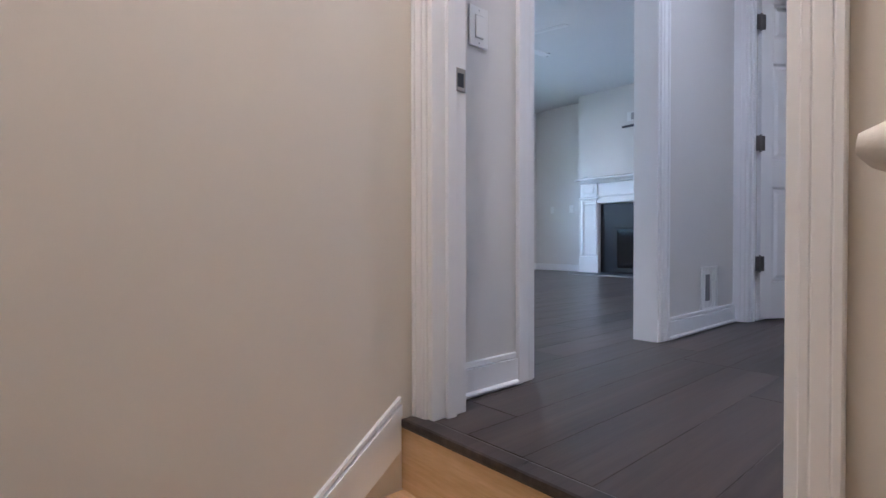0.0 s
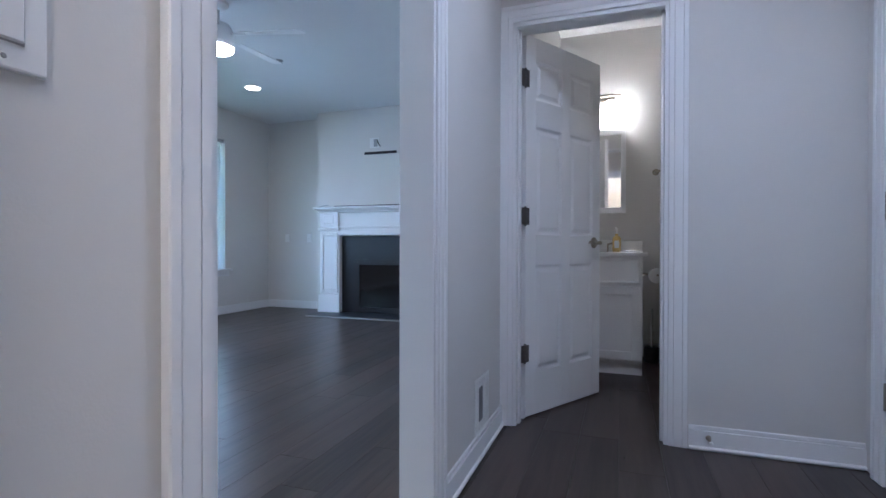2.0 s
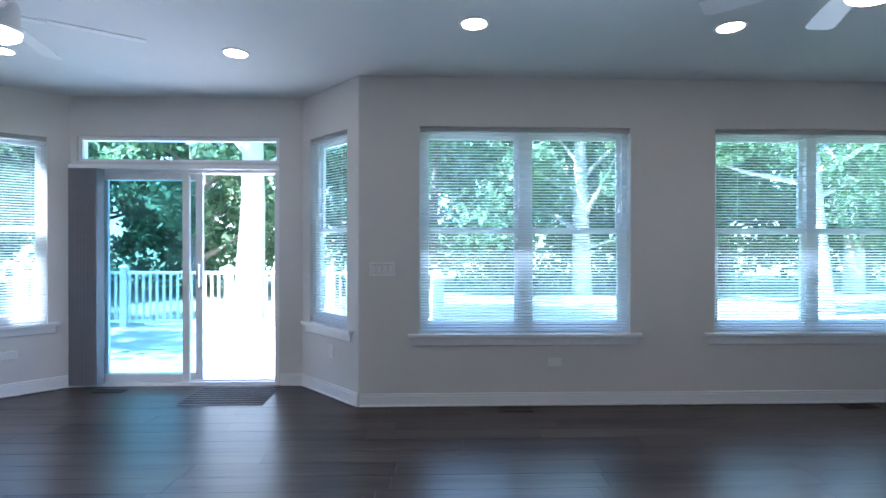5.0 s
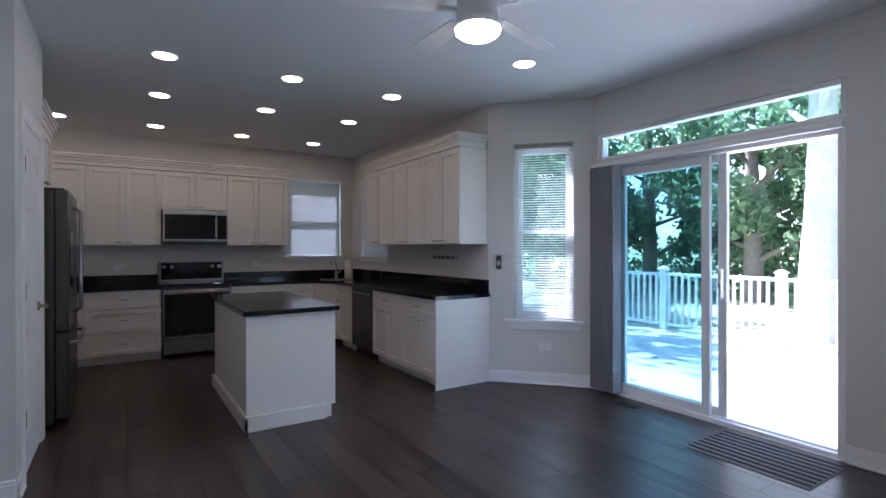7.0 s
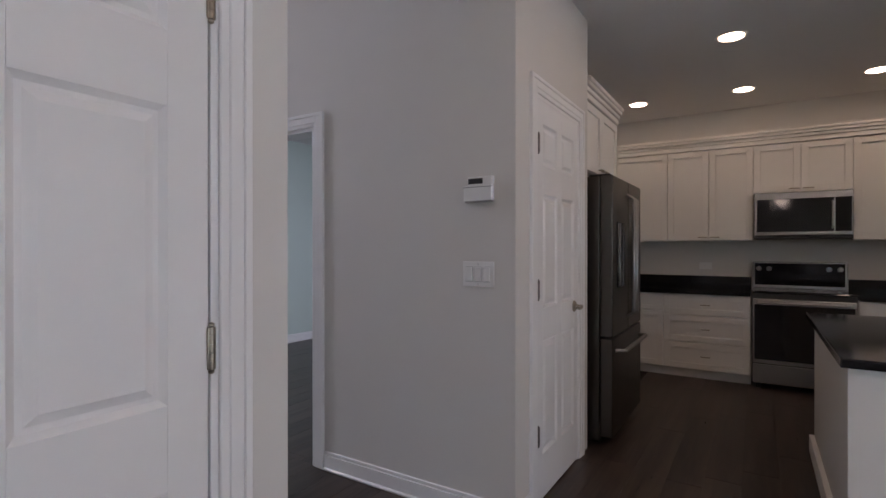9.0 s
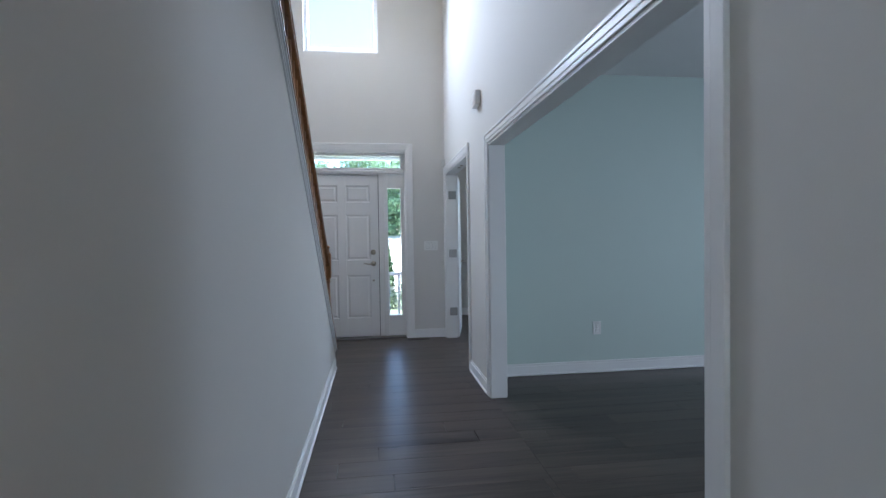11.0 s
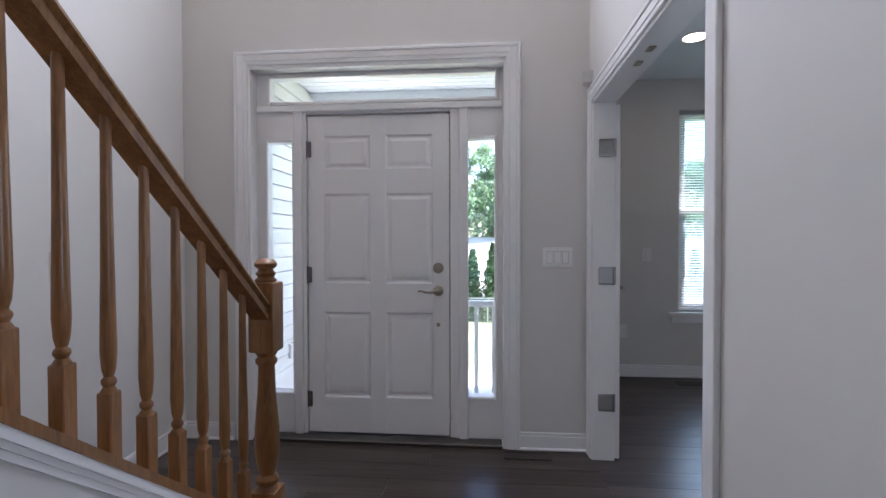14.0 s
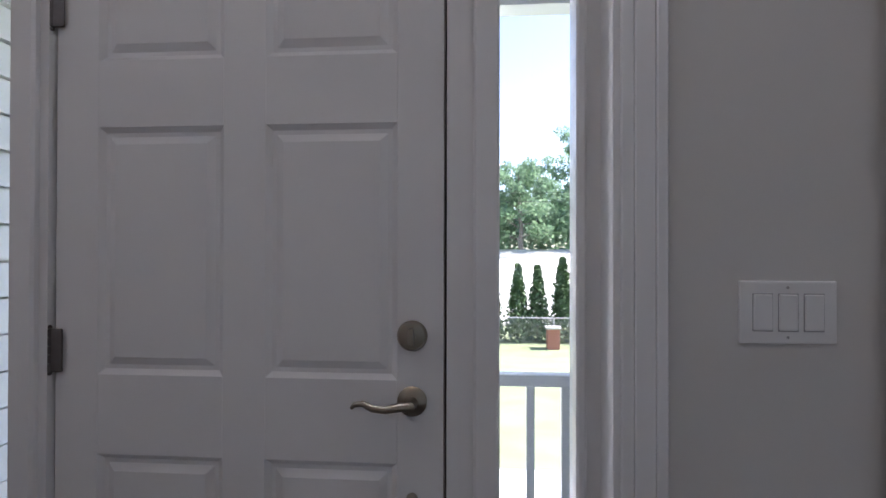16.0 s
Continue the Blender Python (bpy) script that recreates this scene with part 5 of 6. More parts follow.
for s in (-1, 1):
    y0, y1 = sorted((FC + s * 0.60, FC + s * 0.90))
    lg = part("pilaster", box(CX - 0.09, CX, y0, y1, 0.001, 1.12, 0.003), TRIM, fp)
    part("plinth", box(CX - 0.115, CX - 0.085, y0 - 0.012, y1 + 0.012, 0.001, 0.26, 0.004), TRIM, lg)
    bm = box(CX - 0.105, CX - 0.089, y0 + 0.02, y0 + 0.06, 0.28, 1.09, 0.004)
    bx(bm, CX - 0.105, CX - 0.089, y1 - 0.06, y1 - 0.02, 0.28, 1.09, 0.004)
    bx(bm, CX - 0.105, CX - 0.089, y0 + 0.06, y1 - 0.06, 0.28, 0.33, 0.004)
    bx(bm, CX - 0.105, CX - 0.089, y0 + 0.06, y1 - 0.06, 1.04, 1.09, 0.004)
    part("raised_frame", bm, TRIM, lg)
    part("capital", box(CX - 0.125, CX - 0.085, y0 - 0.015, y1 + 0.015, 1.115, 1.145, 0.006), TRIM, lg)
    part("rosette_block", box(CX - 0.11, CX - 0.085, y0 + 0.01, y1 - 0.01, 1.15, 1.35, 0.004), TRIM, lg)
    part("rosette", box(CX - 0.118, CX - 0.109, y0 + 0.07, y1 - 0.07, 1.20, 1.32, 0.007), TRIM, lg)
part("frieze", box(CX - 0.085, CX, FC - 0.90, FC + 0.90, 1.12, 1.37, 0.003), TRIM, fp)
part("frieze_moulding", box(CX - 0.10, CX - 0.08, FC - 0.60, FC + 0.60, 1.05, 1.13, 0.006), TRIM, fp)
part("frieze_moulding", box(CX - 0.105, CX - 0.08, FC - 0.62, FC + 0.62, 1.145, 1.175, 0.006), TRIM, fp)
part("crown", box(CX - 0.13, CX, FC - 0.912, FC + 0.912, 1.35, 1.38, 0.008, 2), TRIM, fp)
part("crown", box(CX - 0.155, CX, FC - 0.925, FC + 0.925, 1.375, 1.40, 0.008, 2), TRIM, fp)
part("mantel_shelf", box(CX - 0.20, CX, FC - 0.945, FC + 0.945, 1.395, 1.425, 0.006, 2), TRIM, fp)
sb = thing("sound_bar", "long thin black bar lying on the mantel shelf", "bar")
part("body", box(CX - 0.13, CX - 0.06, FC - 0.62, FC + 0.66, 1.426, 1.441, 0.004), BLACK, sb)
ob = thing("bracket_scrap", "small grey metal bracket on the mantel shelf", "bracket")
part("body", tube([(CX - 0.12, FC + 0.90, 1.431), (CX - 0.11, FC + 0.86, 1.441), (CX - 0.12, FC + 0.80, 1.451), (CX - 0.13, FC + 0.74, 1.453)], 0.006, 6), GREYP, ob)
tv = thing("tv_bracket", "black wall bracket bar for a television", "bracket")
part("bar", box(CX - 0.03, CX, 3.93, 4.39, 2.115, 2.145, 0.003), BLACK, tv)
rb = thing("recessed_tv_box", "white recessed television outlet box with a dangling cable", "outlet")
part("box_frame", pierced("x", CX - 0.008, CX + 0.001, 4.19, 4.32, 2.20, 2.33, [(4.205, 4.265, 2.215, 2.315)]), PLASTIC, rb)
part("recess", box(CX - 0.003, CX - 0.001, 4.2, 4.27, 2.21, 2.32), GREYP, rb)
part("cable", tube([(CX - 0.004, 4.21, 2.29), (CX - 0.035, 4.19, 2.27), (CX - 0.045, 4.17, 2.23), (CX - 0.03, 4.15, 2.21)], 0.006, 6), BLACK, rb)

# ---- door mat ----
mat_rug = thing("door_mat", "black and grey striped door mat before the sliding door", "mat")
part("base", box(0.50, 1.215, 6.24, 6.74, 0.001, 0.006, 0.002), material("mat_grey", (0.22, 0.21, 0.20), 0.95, vary=0.2, scale=60, bump=0.5), mat_rug)
MATB = material("mat_black", (0.02, 0.02, 0.022), 0.95, vary=0.2, scale=60, bump=0.5)
for k in range(8):
    y = 6.265 + k * 0.0625
    part("stripe", box(0.505, 1.21, y, y + 0.034, 0.005, 0.010, 0.002), MATB, mat_rug)

# ---- bathroom ----
van = thing("vanity", "small white bathroom vanity with a pale top", "vanity")
VX0, VX1, VY0, VY1 = 5.22, 5.66, 1.055, 1.68
part("body", box(VX0, 5.94, VY0, VY1, 0.095, 0.845, 0.002), CAB, van)
part("toe_kick", box(VX0 + 0.05, 5.94, VY0 + 0.0, VY1, 0, 0.095), CAB, van)
part("drawer", shaker(bmesh.new(), VY0 + 0.015, VY1 - 0.02, 0.655, 0.825, "x", VX0, -1, 0.012), CAB, van)
part("door", shaker(bmesh.new(), VY0 + 0.015, VY1 - 0.02, 0.12, 0.63, "x", VX0, -1), CAB, van)
part("worktop", box(VX0 - 0.035, 5.945, VY0 - 0.03, VY1 + 0.015, 0.845, 0.872, 0.006, 2), PORCELAIN, van)
part("upstand", box(5.925, 5.947, VY0 - 0.03, VY1 + 0.015, 0.872, 0.965, 0.004), PORCELAIN, van)
tp2 = thing("basin_tap", "nickel basin tap on the vanity", "tap")
part("spout", tube([(5.82, 1.40, 0.873), (5.82, 1.40, 0.96), (5.76, 1.39, 0.985), (5.70, 1.38, 0.965)], 0.011, 10), NICKEL, tp2, smooth=True)
part("lever", tube([(5.83, 1.30, 0.873), (5.83, 1.30, 0.93), (5.80, 1.24, 0.945)], 0.009, 8), NICKEL, tp2, smooth=True)
sp2 = thing("soap_bottle", "clear pump bottle of amber soap on the vanity", "bottle")
part("bottle", lathe([(0.03, 0), (0.033, 0.005), (0.033, 0.10), (0.026, 0.118), (0.012, 0.125), (0.012, 0.14)], 18, Matrix.Translation((5.72, 1.23, 0.873))), material("amber_soap", (0.65, 0.45, 0.16), 0.15, vary=0.05), sp2, smooth=True)
part("pump", tube([(5.72, 1.23, 1.01), (5.72, 1.23, 1.055), (5.70, 1.235, 1.06), (5.68, 1.24, 1.05)], 0.006, 8), PLASTIC, sp2, smooth=True)
part("label", box(5.686, 5.689, 1.212, 1.248, 0.90, 0.96, 0.001), PLASTIC, sp2)
dish = tagged(part("soap_dish", box(5.60, 5.72, 1.06, 1.17, 0.873, 0.885, 0.006, 2), PORCELAIN, None, "flat white dish on the vanity"), "", "dish")
mc = thing("mirror_cabinet", "framed bathroom mirror cabinet above the vanity", "mirror")
bm = pierced("x", 5.845, 5.87, 1.16, 1.62, 1.19, 1.88, [(1.20, 1.58, 1.235, 1.835)])
part("frame", bm, TRIM, mc)
part("mirror", box(5.858, 5.862, 1.19, 1.59, 1.225, 1.845), MIRROR, mc)
part("body", box(5.87, 5.95, 1.165, 1.615, 1.195, 1.875), TRIM, mc)
vl = thing("vanity_light", "nickel vanity light with two glowing glass shades", "wall light")
part("back_plate", box(5.93, 5.95, 1.25, 1.55, 2.13, 2.20, 0.004), NICKEL, vl)
part("bar", tube([(5.86, 1.2, 2.165), (5.86, 1.6, 2.165)], 0.009, 8), NICKEL, vl, smooth=True)
for y in (1.28, 1.52):
    a = part("arm", tube([(5.93, y, 2.165), (5.86, y, 2.165), (5.86, y, 2.13)], 0.009, 8), NICKEL, vl, smooth=True)
    part("shade", lathe([(0.035, 0.0), (0.05, -0.03), (0.055, -0.13), (0.05, -0.14)], 20, Matrix.Translation((5.86, y, 2.12))), GLOWWARM, a, smooth=True)
tb = thing("towel_bar", "brushed nickel towel bar on the bathroom wall", "towel bar")
part("bar", tube([(5.88, 0.30, 1.525), (5.88, 0.93, 1.525)], 0.009, 10), NICKEL, tb, smooth=True)
for y in (0.30, 0.93):
    part("bracket", lathe([(0.026, 0), (0.024, 0.01), (0.012, 0.02), (0.013, 0.07), (0.017, 0.085)], 16, Matrix.Translation((5.95, y, 1.525)) @ Matrix.Rotation(radians(-90), 4, "Y")), NICKEL, tb, smooth=True)
tr = thing("toilet_roll", "white toilet roll on a nickel holder beside the vanity", "toilet roll")
part("holder", tube([(5.60, 1.054, 0.70), (5.60, 0.99, 0.70), (5.56, 0.94, 0.70), (5.50, 0.94, 0.70)], 0.008, 8), NICKEL, tr, smooth=True)
part("roll", lathe([(0.02, -0.05), (0.056, -0.05), (0.058, 0), (0.056, 0.05), (0.02, 0.05)], 24, Matrix.Translation((5.57, 0.945, 0.695)) @ Matrix.Rotation(radians(90), 4, "Y")), material("tissue", (0.82, 0.82, 0.80), 0.95, bump=0.3), tr, smooth=True)
to = thing("toilet", "white porcelain toilet with a closed lid", "toilet")
part("tank", box(5.72, 5.94, 0.47, 0.88, 0.36, 0.715, 0.03, 4), PORCELAIN, to, smooth=True)
part("tank_lid", box(5.70, 5.945, 0.455, 0.895, 0.715, 0.75, 0.012, 3), PORCELAIN, to, smooth=True)
part("flush_lever", box(5.70, 5.72, 0.77, 0.84, 0.655, 0.67, 0.004), NICKEL, to)
bowl = lathe([(0.10, 0.0), (0.11, 0.03), (0.09, 0.16), (0.13, 0.28), (0.185, 0.36), (0.19, 0.395), (0.17, 0.40)], 28)
bmesh.ops.transform(bowl, matrix=Matrix.Translation((5.47, 0.675, 0.0)) @ Matrix.Diagonal((1.28, 0.98, 1, 1)), verts=bowl.verts)
part("bowl", bowl, PORCELAIN, to, smooth=True)
seat = lathe([(0.19, 0.0), (0.197, 0.012), (0.19, 0.035), (0.15, 0.045), (0.05, 0.048)], 28)
bmesh.ops.transform(seat, matrix=Matrix.Translation((5.46, 0.675, 0.40)) @ Matrix.Diagonal((1.26, 0.97, 1, 1)), verts=seat.verts)
part("lid", seat, PORCELAIN, to, smooth=True)
part("pedestal", box(5.55, 5.90, 0.58, 0.77, 0.0, 0.37, 0.03, 3), PORCELAIN, to, smooth=True)
br = thing("toilet_brush", "toilet brush in a dark caddy on the floor", "brush")
part("caddy", lathe([(0.055, 0), (0.062, 0.01), (0.058, 0.11), (0.05, 0.12)], 18, Matrix.Translation((5.74, 0.965, 0.001))), BLACK, br, smooth=True)
part("handle", tube([(5.74, 0.965, 0.10), (5.745, 0.965, 0.42)], 0.009, 8), GREYP, br, smooth=True)
pv = thing("water_valve", "chrome water shut-off valve under the tank", "valve")
part("pipe", tube([(5.945, 0.85, 0.16), (5.88, 0.85, 0.16), (5.87, 0.84, 0.36)], 0.007, 8), NICKEL, pv, smooth=True)
part("knob", lathe([(0.02, 0), (0.02, 0.012)], 12, Matrix.Translation((5.87, 0.85, 0.15))), NICKEL, pv)
bmat = tagged(part("bath_mat", box(4.95, 5.45, 0.35, 0.75, 0.001, 0.016, 0.007, 2), material("mat_cream", (0.6, 0.57, 0.5), 0.95, vary=0.15, scale=80, bump=0.6), None, "cream bath mat before the toilet"), "", "mat")
# ---- foyer stairs ----


def curb(y):
    return 0.213 + 0.757 * (y + 2.36)


Y1 = 2.42
sw = structure("wall_stair_side", prism([(-2.36, 0), (Y1, 0), (Y1, curb(Y1)), (-2.36, 0.213)], "x", XS, XS + 0.10), PAINT, "pale sloping wall under the stair balustrade")
tr2 = bmesh.new()
for d0, d1, x in ((-0.046, -0.02, XS - 0.010), (-0.032, -0.02, XS - 0.016), (-0.02, 0.0, XS - 0.026)):
    join(tr2, prism([(-2.375, curb(-2.375) + d0), (Y1, curb(Y1) + d0), (Y1, curb(Y1) + d1), (-2.375, curb(-2.375) + d1)], "x", x, XS))
join(tr2, prism([(-2.382, 0), (-2.36, 0), (-2.36, 0.215), (-2.382, 0.195)], "x", XS - 0.004, XS + 0.104))
structure("trim", tr2, TRIM, "white moulding along the top of the stair wall")
bal = thing("stair_balustrade", "golden oak stair balustrade with turned balusters", "balustrade")
part("cap", prism([(-2.38, curb(-2.38)), (Y1, curb(Y1)), (Y1, curb(Y1) + 0.022), (-2.38, curb(-2.38) + 0.022)], "x", XS - 0.03, XS + 0.125), OAK, bal)
RAIL = 0.778
RXC = XS + 0.055
bm = bmesh.new()
prof = ((-0.030, -0.062), (0.030, -0.062), (0.030, -0.045), (0.022, -0.036), (0.022, -0.026), (0.033, -0.014), (0.031, -0.004), (0.018, 0.0), (-0.018, 0.0), (-0.031, -0.004), (-0.033, -0.014), (-0.022, -0.026), (-0.022, -0.036), (-0.030, -0.045))
ends = [[bm.verts.new((RXC + u, y, curb(y) + RAIL + v)) for u, v in prof] for y in (-2.28, Y1)]
n = len(prof)
for k in range(n):
    bm.faces.new((ends[0][k], ends[0][(k + 1) % n], ends[1][(k + 1) % n], ends[1][k]))
bm.faces.new(ends[0])
bm.faces.new(list(reversed(ends[1])))
bmesh.ops.recalc_face_normals(bm, faces=bm.faces)
part("handrail", bm, OAK, bal)
bm = bmesh.new()
bx(bm, -0.016, 0.016, -0.016, 0.016, -0.02, 0.155, 0.003)
join(bm, lathe([(0.016, 0.155), (0.010, 0.165), (0.014, 0.172), (0.014, 0.178), (0.009, 0.185), (0.013, 0.20), (0.0155, 0.235), (0.0145, 0.30), (0.012, 0.45), (0.0095, RAIL - 0.035)], 14))
me = bpy.data.meshes.new("baluster")
bm.to_mesh(me)
bm.free()
me.materials.append(OAK)
me.shade_smooth()
me.set_sharp_from_angle(angle=radians(40))
k = 0
while -2.14 + 0.1085 * k < Y1 - 0.05:
    y = -2.14 + 0.1085 * k
    s = new("baluster", me)
    s.parent = bal
    s.matrix_basis = pose(RXC, y, curb(y) + 0.022)
    k += 1
nz = curb(-2.31)
nw = bmesh.new()
bx(nw, -0.044, 0.044, -0.044, 0.044, -0.05, 0.17, 0.005, 2)
join(nw, lathe([(0.042, 0.17), (0.030, 0.184), (0.038, 0.195), (0.038, 0.206), (0.026, 0.22), (0.034, 0.25), (0.042, 0.31), (0.040, 0.38), (0.030, 0.50), (0.027, 0.59), (0.036, 0.602), (0.036, 0.612), (0.028, 0.622), (0.040, 0.64)], 24))
bx(nw, -0.044, 0.044, -0.044, 0.044, 0.64, 0.875, 0.008, 2)
join(nw, lathe([(0.034, 0.875), (0.036, 0.883), (0.026, 0.892), (0.030, 0.898), (0.034, 0.905), (0.026, 0.911), (0.024, 0.919), (0.036, 0.928), (0.038, 0.938), (0.026, 0.951), (0.006, 0.956)], 24))
bmesh.ops.transform(nw, matrix=Matrix.Translation((RXC, -2.305, nz)), verts=nw.verts)
part("newel_post", nw, OAK, bal, "turned golden oak newel post", smooth=True)
fl = tagged(new("staircase"), "wooden stairs rising beside the foyer", "stairs", "", "structure")
for k in range(19):
    y = -2.25 + k * 0.235
    part("tread", box(XS + 0.102, 1.505, y - 0.025, y + 0.235, 0.18 * (k + 1) - 0.028, 0.18 * (k + 1), 0.006), OAK, fl)
    part("riser", box(XS + 0.102, 1.505, y, y + 0.018, 0.18 * k, 0.18 * (k + 1) - 0.028), TRIM, fl)

# ---- basement steps ----
bs = tagged(new("basement_stairs"), "pine basement steps under a dark floor nosing", "stairs", "", "structure")
part("nosing", box(1.475, 1.535, 0.13, 1.76, -0.022, 0.003, 0.008, 2), FLOORW, bs)
for k in range(5):
    x = 1.50 - 0.25 * k
    z = -0.19 * (k + 1)
    part("riser", box(x - 0.02, x - 0.002, 0.13, 1.76, z, z + 0.168), PINE, bs)
    part("tread", box(x - 0.25, x + 0.03, 0.13, 1.76, z - 0.028, z, 0.006), PINE, bs)
sk2 = bmesh.new()
for d0, d1, y in ((-0.06, 0.05, 1.748), (0.035, 0.065, 1.742), (0.072, 0.085, 1.748)):
    join(sk2, prism([(0.5, -0.76 + d0), (1.47, -0.02 + d0), (1.47, -0.02 + d1), (0.5, -0.76 + d1)], "y", y, 1.761))
structure("trim", sk2, TRIM, "white stair skirting on the warmly lit wall")
hr = thing("handrail", "warm-tinted handrail end in the basement stairwell", "handrail")
part("rail", tube([(1.44, 0.02, 0.06), (1.43, 0.35, 0.28), (1.42, 0.62, 0.49), (1.41, 0.73, 0.575), (1.405, 0.765, 0.59), (1.403, 0.785, 0.592)], [0.026, 0.026, 0.026, 0.029, 0.027, 0.012], 14), WARMLIT, hr, smooth=True)
part("bracket", tube([(1.53, 0.45, 0.30), (1.46, 0.45, 0.29), (1.43, 0.45, 0.335)], 0.008, 8), NICKEL, hr, smooth=True)

# ---- outside, back ----
GRASS = material("lawn_grass", (0.20, 0.235, 0.12), 0.95, vary=0.45, scale=1.3, bump=0.8, bump_scale=18)
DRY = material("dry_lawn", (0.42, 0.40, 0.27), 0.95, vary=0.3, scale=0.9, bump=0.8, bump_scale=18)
structure("ground", prism([(400, -0.62), (-6, -0.62), (-12, -1.2), (-20, -2.3), (-400, -2.3), (-400, -3.2), (400, -3.2)], "x", -400, 400), GRASS, "sunlit lawn round the house")
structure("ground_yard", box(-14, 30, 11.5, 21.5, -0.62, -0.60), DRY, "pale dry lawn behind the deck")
DECKW = wood("deck_board", (0.58, 0.55, 0.51), (0.76, 0.73, 0.68), 0.7, 1.5, per_object=0.1)
dk = tagged(new("deck"), "weathered pale deck behind the house", "deck", "", "structure")
part("frame", box(-4.5, 2.75, 7.02, 10.95, -0.62, -0.085), material("deck_frame", (0.3, 0.27, 0.22), 0.8), dk)
me = bpy.data.meshes.new("deck_plank")
b = box(-3.63, 3.63, -0.066, 0.066, -0.025, 0, 0.004)
b.to_mesh(me)
b.free()
me.materials.append(DECKW)
for k in range(28):
    s = new("plank", me)
    s.parent = dk
    s.matrix_basis = pose(-0.87, 7.09 + k * 0.139, -0.06)
DEADLEAF = material("dead_leaf", (0.20, 0.12, 0.06), 0.8, vary=0.3, scale=30)
lrng = random.Random(4)
b = bmesh.new()
for k in range(46):
    cx, cy, a, q = lrng.uniform(-2.2, 2.4), lrng.uniform(7.25, 10.4), lrng.uniform(0, 6.28), lrng.uniform(0.03, 0.075)
    ring = [(q, 0, 0.004), (q * 0.35, q * 0.42, 0.016), (-q * 0.5, q * 0.3, 0.01), (-q, 0, 0.003), (-q * 0.4, -q * 0.4, 0.018), (q * 0.4, -q * 0.36, 0.008)]
    b.faces.new([b.verts.new((cx + u * math.cos(a) - v * math.sin(a), cy + u * math.sin(a) + v * math.cos(a), -0.058 + h)) for u, v, h in ring])
tagged(part("fallen_leaves", b, DEADLEAF, None, "brown fallen leaves scattered on the deck", "stuff"), "", "leaves")
WHITEP = material("white_vinyl_rail", (0.82, 0.82, 0.80), 0.45, vary=0.03)


def railing(label, x0, x1, y, z, h, step, turn=0, at=None):
    """A white rail fence along x from x0 to x1, its balusters at even steps."""
    r = thing("railing", label, "railing", "", at if at is not None else pose(0, 0, 0))
    n = max(1, round((x1 - x0) / 1.8))
    for k in range(n + 1):
        x = x0 + (x1 - x0) * k / n
        p = part("post", box(x - 0.055, x + 0.055, y - 0.055, y + 0.055, z, z + h + 0.06, 0.004), WHITEP, r)
        cap = bmesh.new()
        bx(cap, x - 0.07, x + 0.07, y - 0.07, y + 0.07, z + h + 0.06, z + h + 0.08, 0.004)
        join(cap, lathe([(0.085, z + h + 0.08), (0.05, z + h + 0.105), (0.004, z + h + 0.12)], 4, Matrix.Translation((x, y, 0)) @ Matrix.Rotation(radians(45), 4, "Z")))
        part("post_cap", cap, WHITEP, p)
    part("top_rail", box(x0, x1, y - 0.03, y + 0.03, z + h - 0.05, z + h, 0.004), WHITEP, r)
    part("bottom_rail", box(x0, x1, y - 0.025, y + 0.025, z + 0.07, z + 0.12, 0.004), WHITEP, r)
    me = bpy.data.meshes.new("rail_baluster")
    b = box(-0.017, 0.017, -0.017, 0.017, z + 0.12, z + h - 0.05)
    b.to_mesh(me)
    b.free()
    me.materials.append(WHITEP)
    m = int((x1 - x0) / step)
    for k in range(1, m):
        s = new("baluster", me)
        s.parent = r
        s.matrix_basis = pose(x0 + (x1 - x0) * k / m, y, 0)


railing("white vinyl deck railing", -4.4, 2.7, 10.8, -0.06, 0.95, 0.115)
railing("white vinyl deck railing", 7.2, 10.8, 0, -0.06, 0.95, 0.115, at=pose(2.7, 0, 0, 0, 0, 90))
LEAF = bpy.data.materials.new("leaf")
LEAF.use_nodes = True
_n, _l = LEAF.node_tree.nodes, LEAF.node_tree.links
_g = _n.new("ShaderNodeNewGeometry")
_r = _n.new("ShaderNodeValToRGB")
_r.color_ramp.elements[0].color, _r.color_ramp.elements[1].color = (0.10, 0.185, 0.11, 1), (0.30, 0.44, 0.25, 1)
_l.new(_g.outputs["Random Per Island"], _r.inputs[0])
_p = _n["Principled BSDF"]
_l.new(_r.outputs[0], _p.inputs["Base Color"])
_p.inputs["Roughness"].default_value = 0.55
_t = _n.new("ShaderNodeBsdfTranslucent")
_l.new(_r.outputs[0], _t.inputs["Color"])
_m = _n.new("ShaderNodeMixShader")
_m.inputs[0].default_value = 0.55
_l.new(_p.outputs[0], _m.inputs[1])
_l.new(_t.outputs[0], _m.inputs[2])
_l.new(_m.outputs[0], _n["Material Output"].inputs["Surface"])
BARK = material("bark", (0.22, 0.19, 0.16), 0.95, vary=0.4, scale=8, bump=1.0, bump_scale=30)
PALEBARK = material("pale_bark", (0.55, 0.52, 0.46), 0.9, vary=0.25, scale=6, bump=0.8, bump_scale=25)
rng = np.random.default_rng(7)


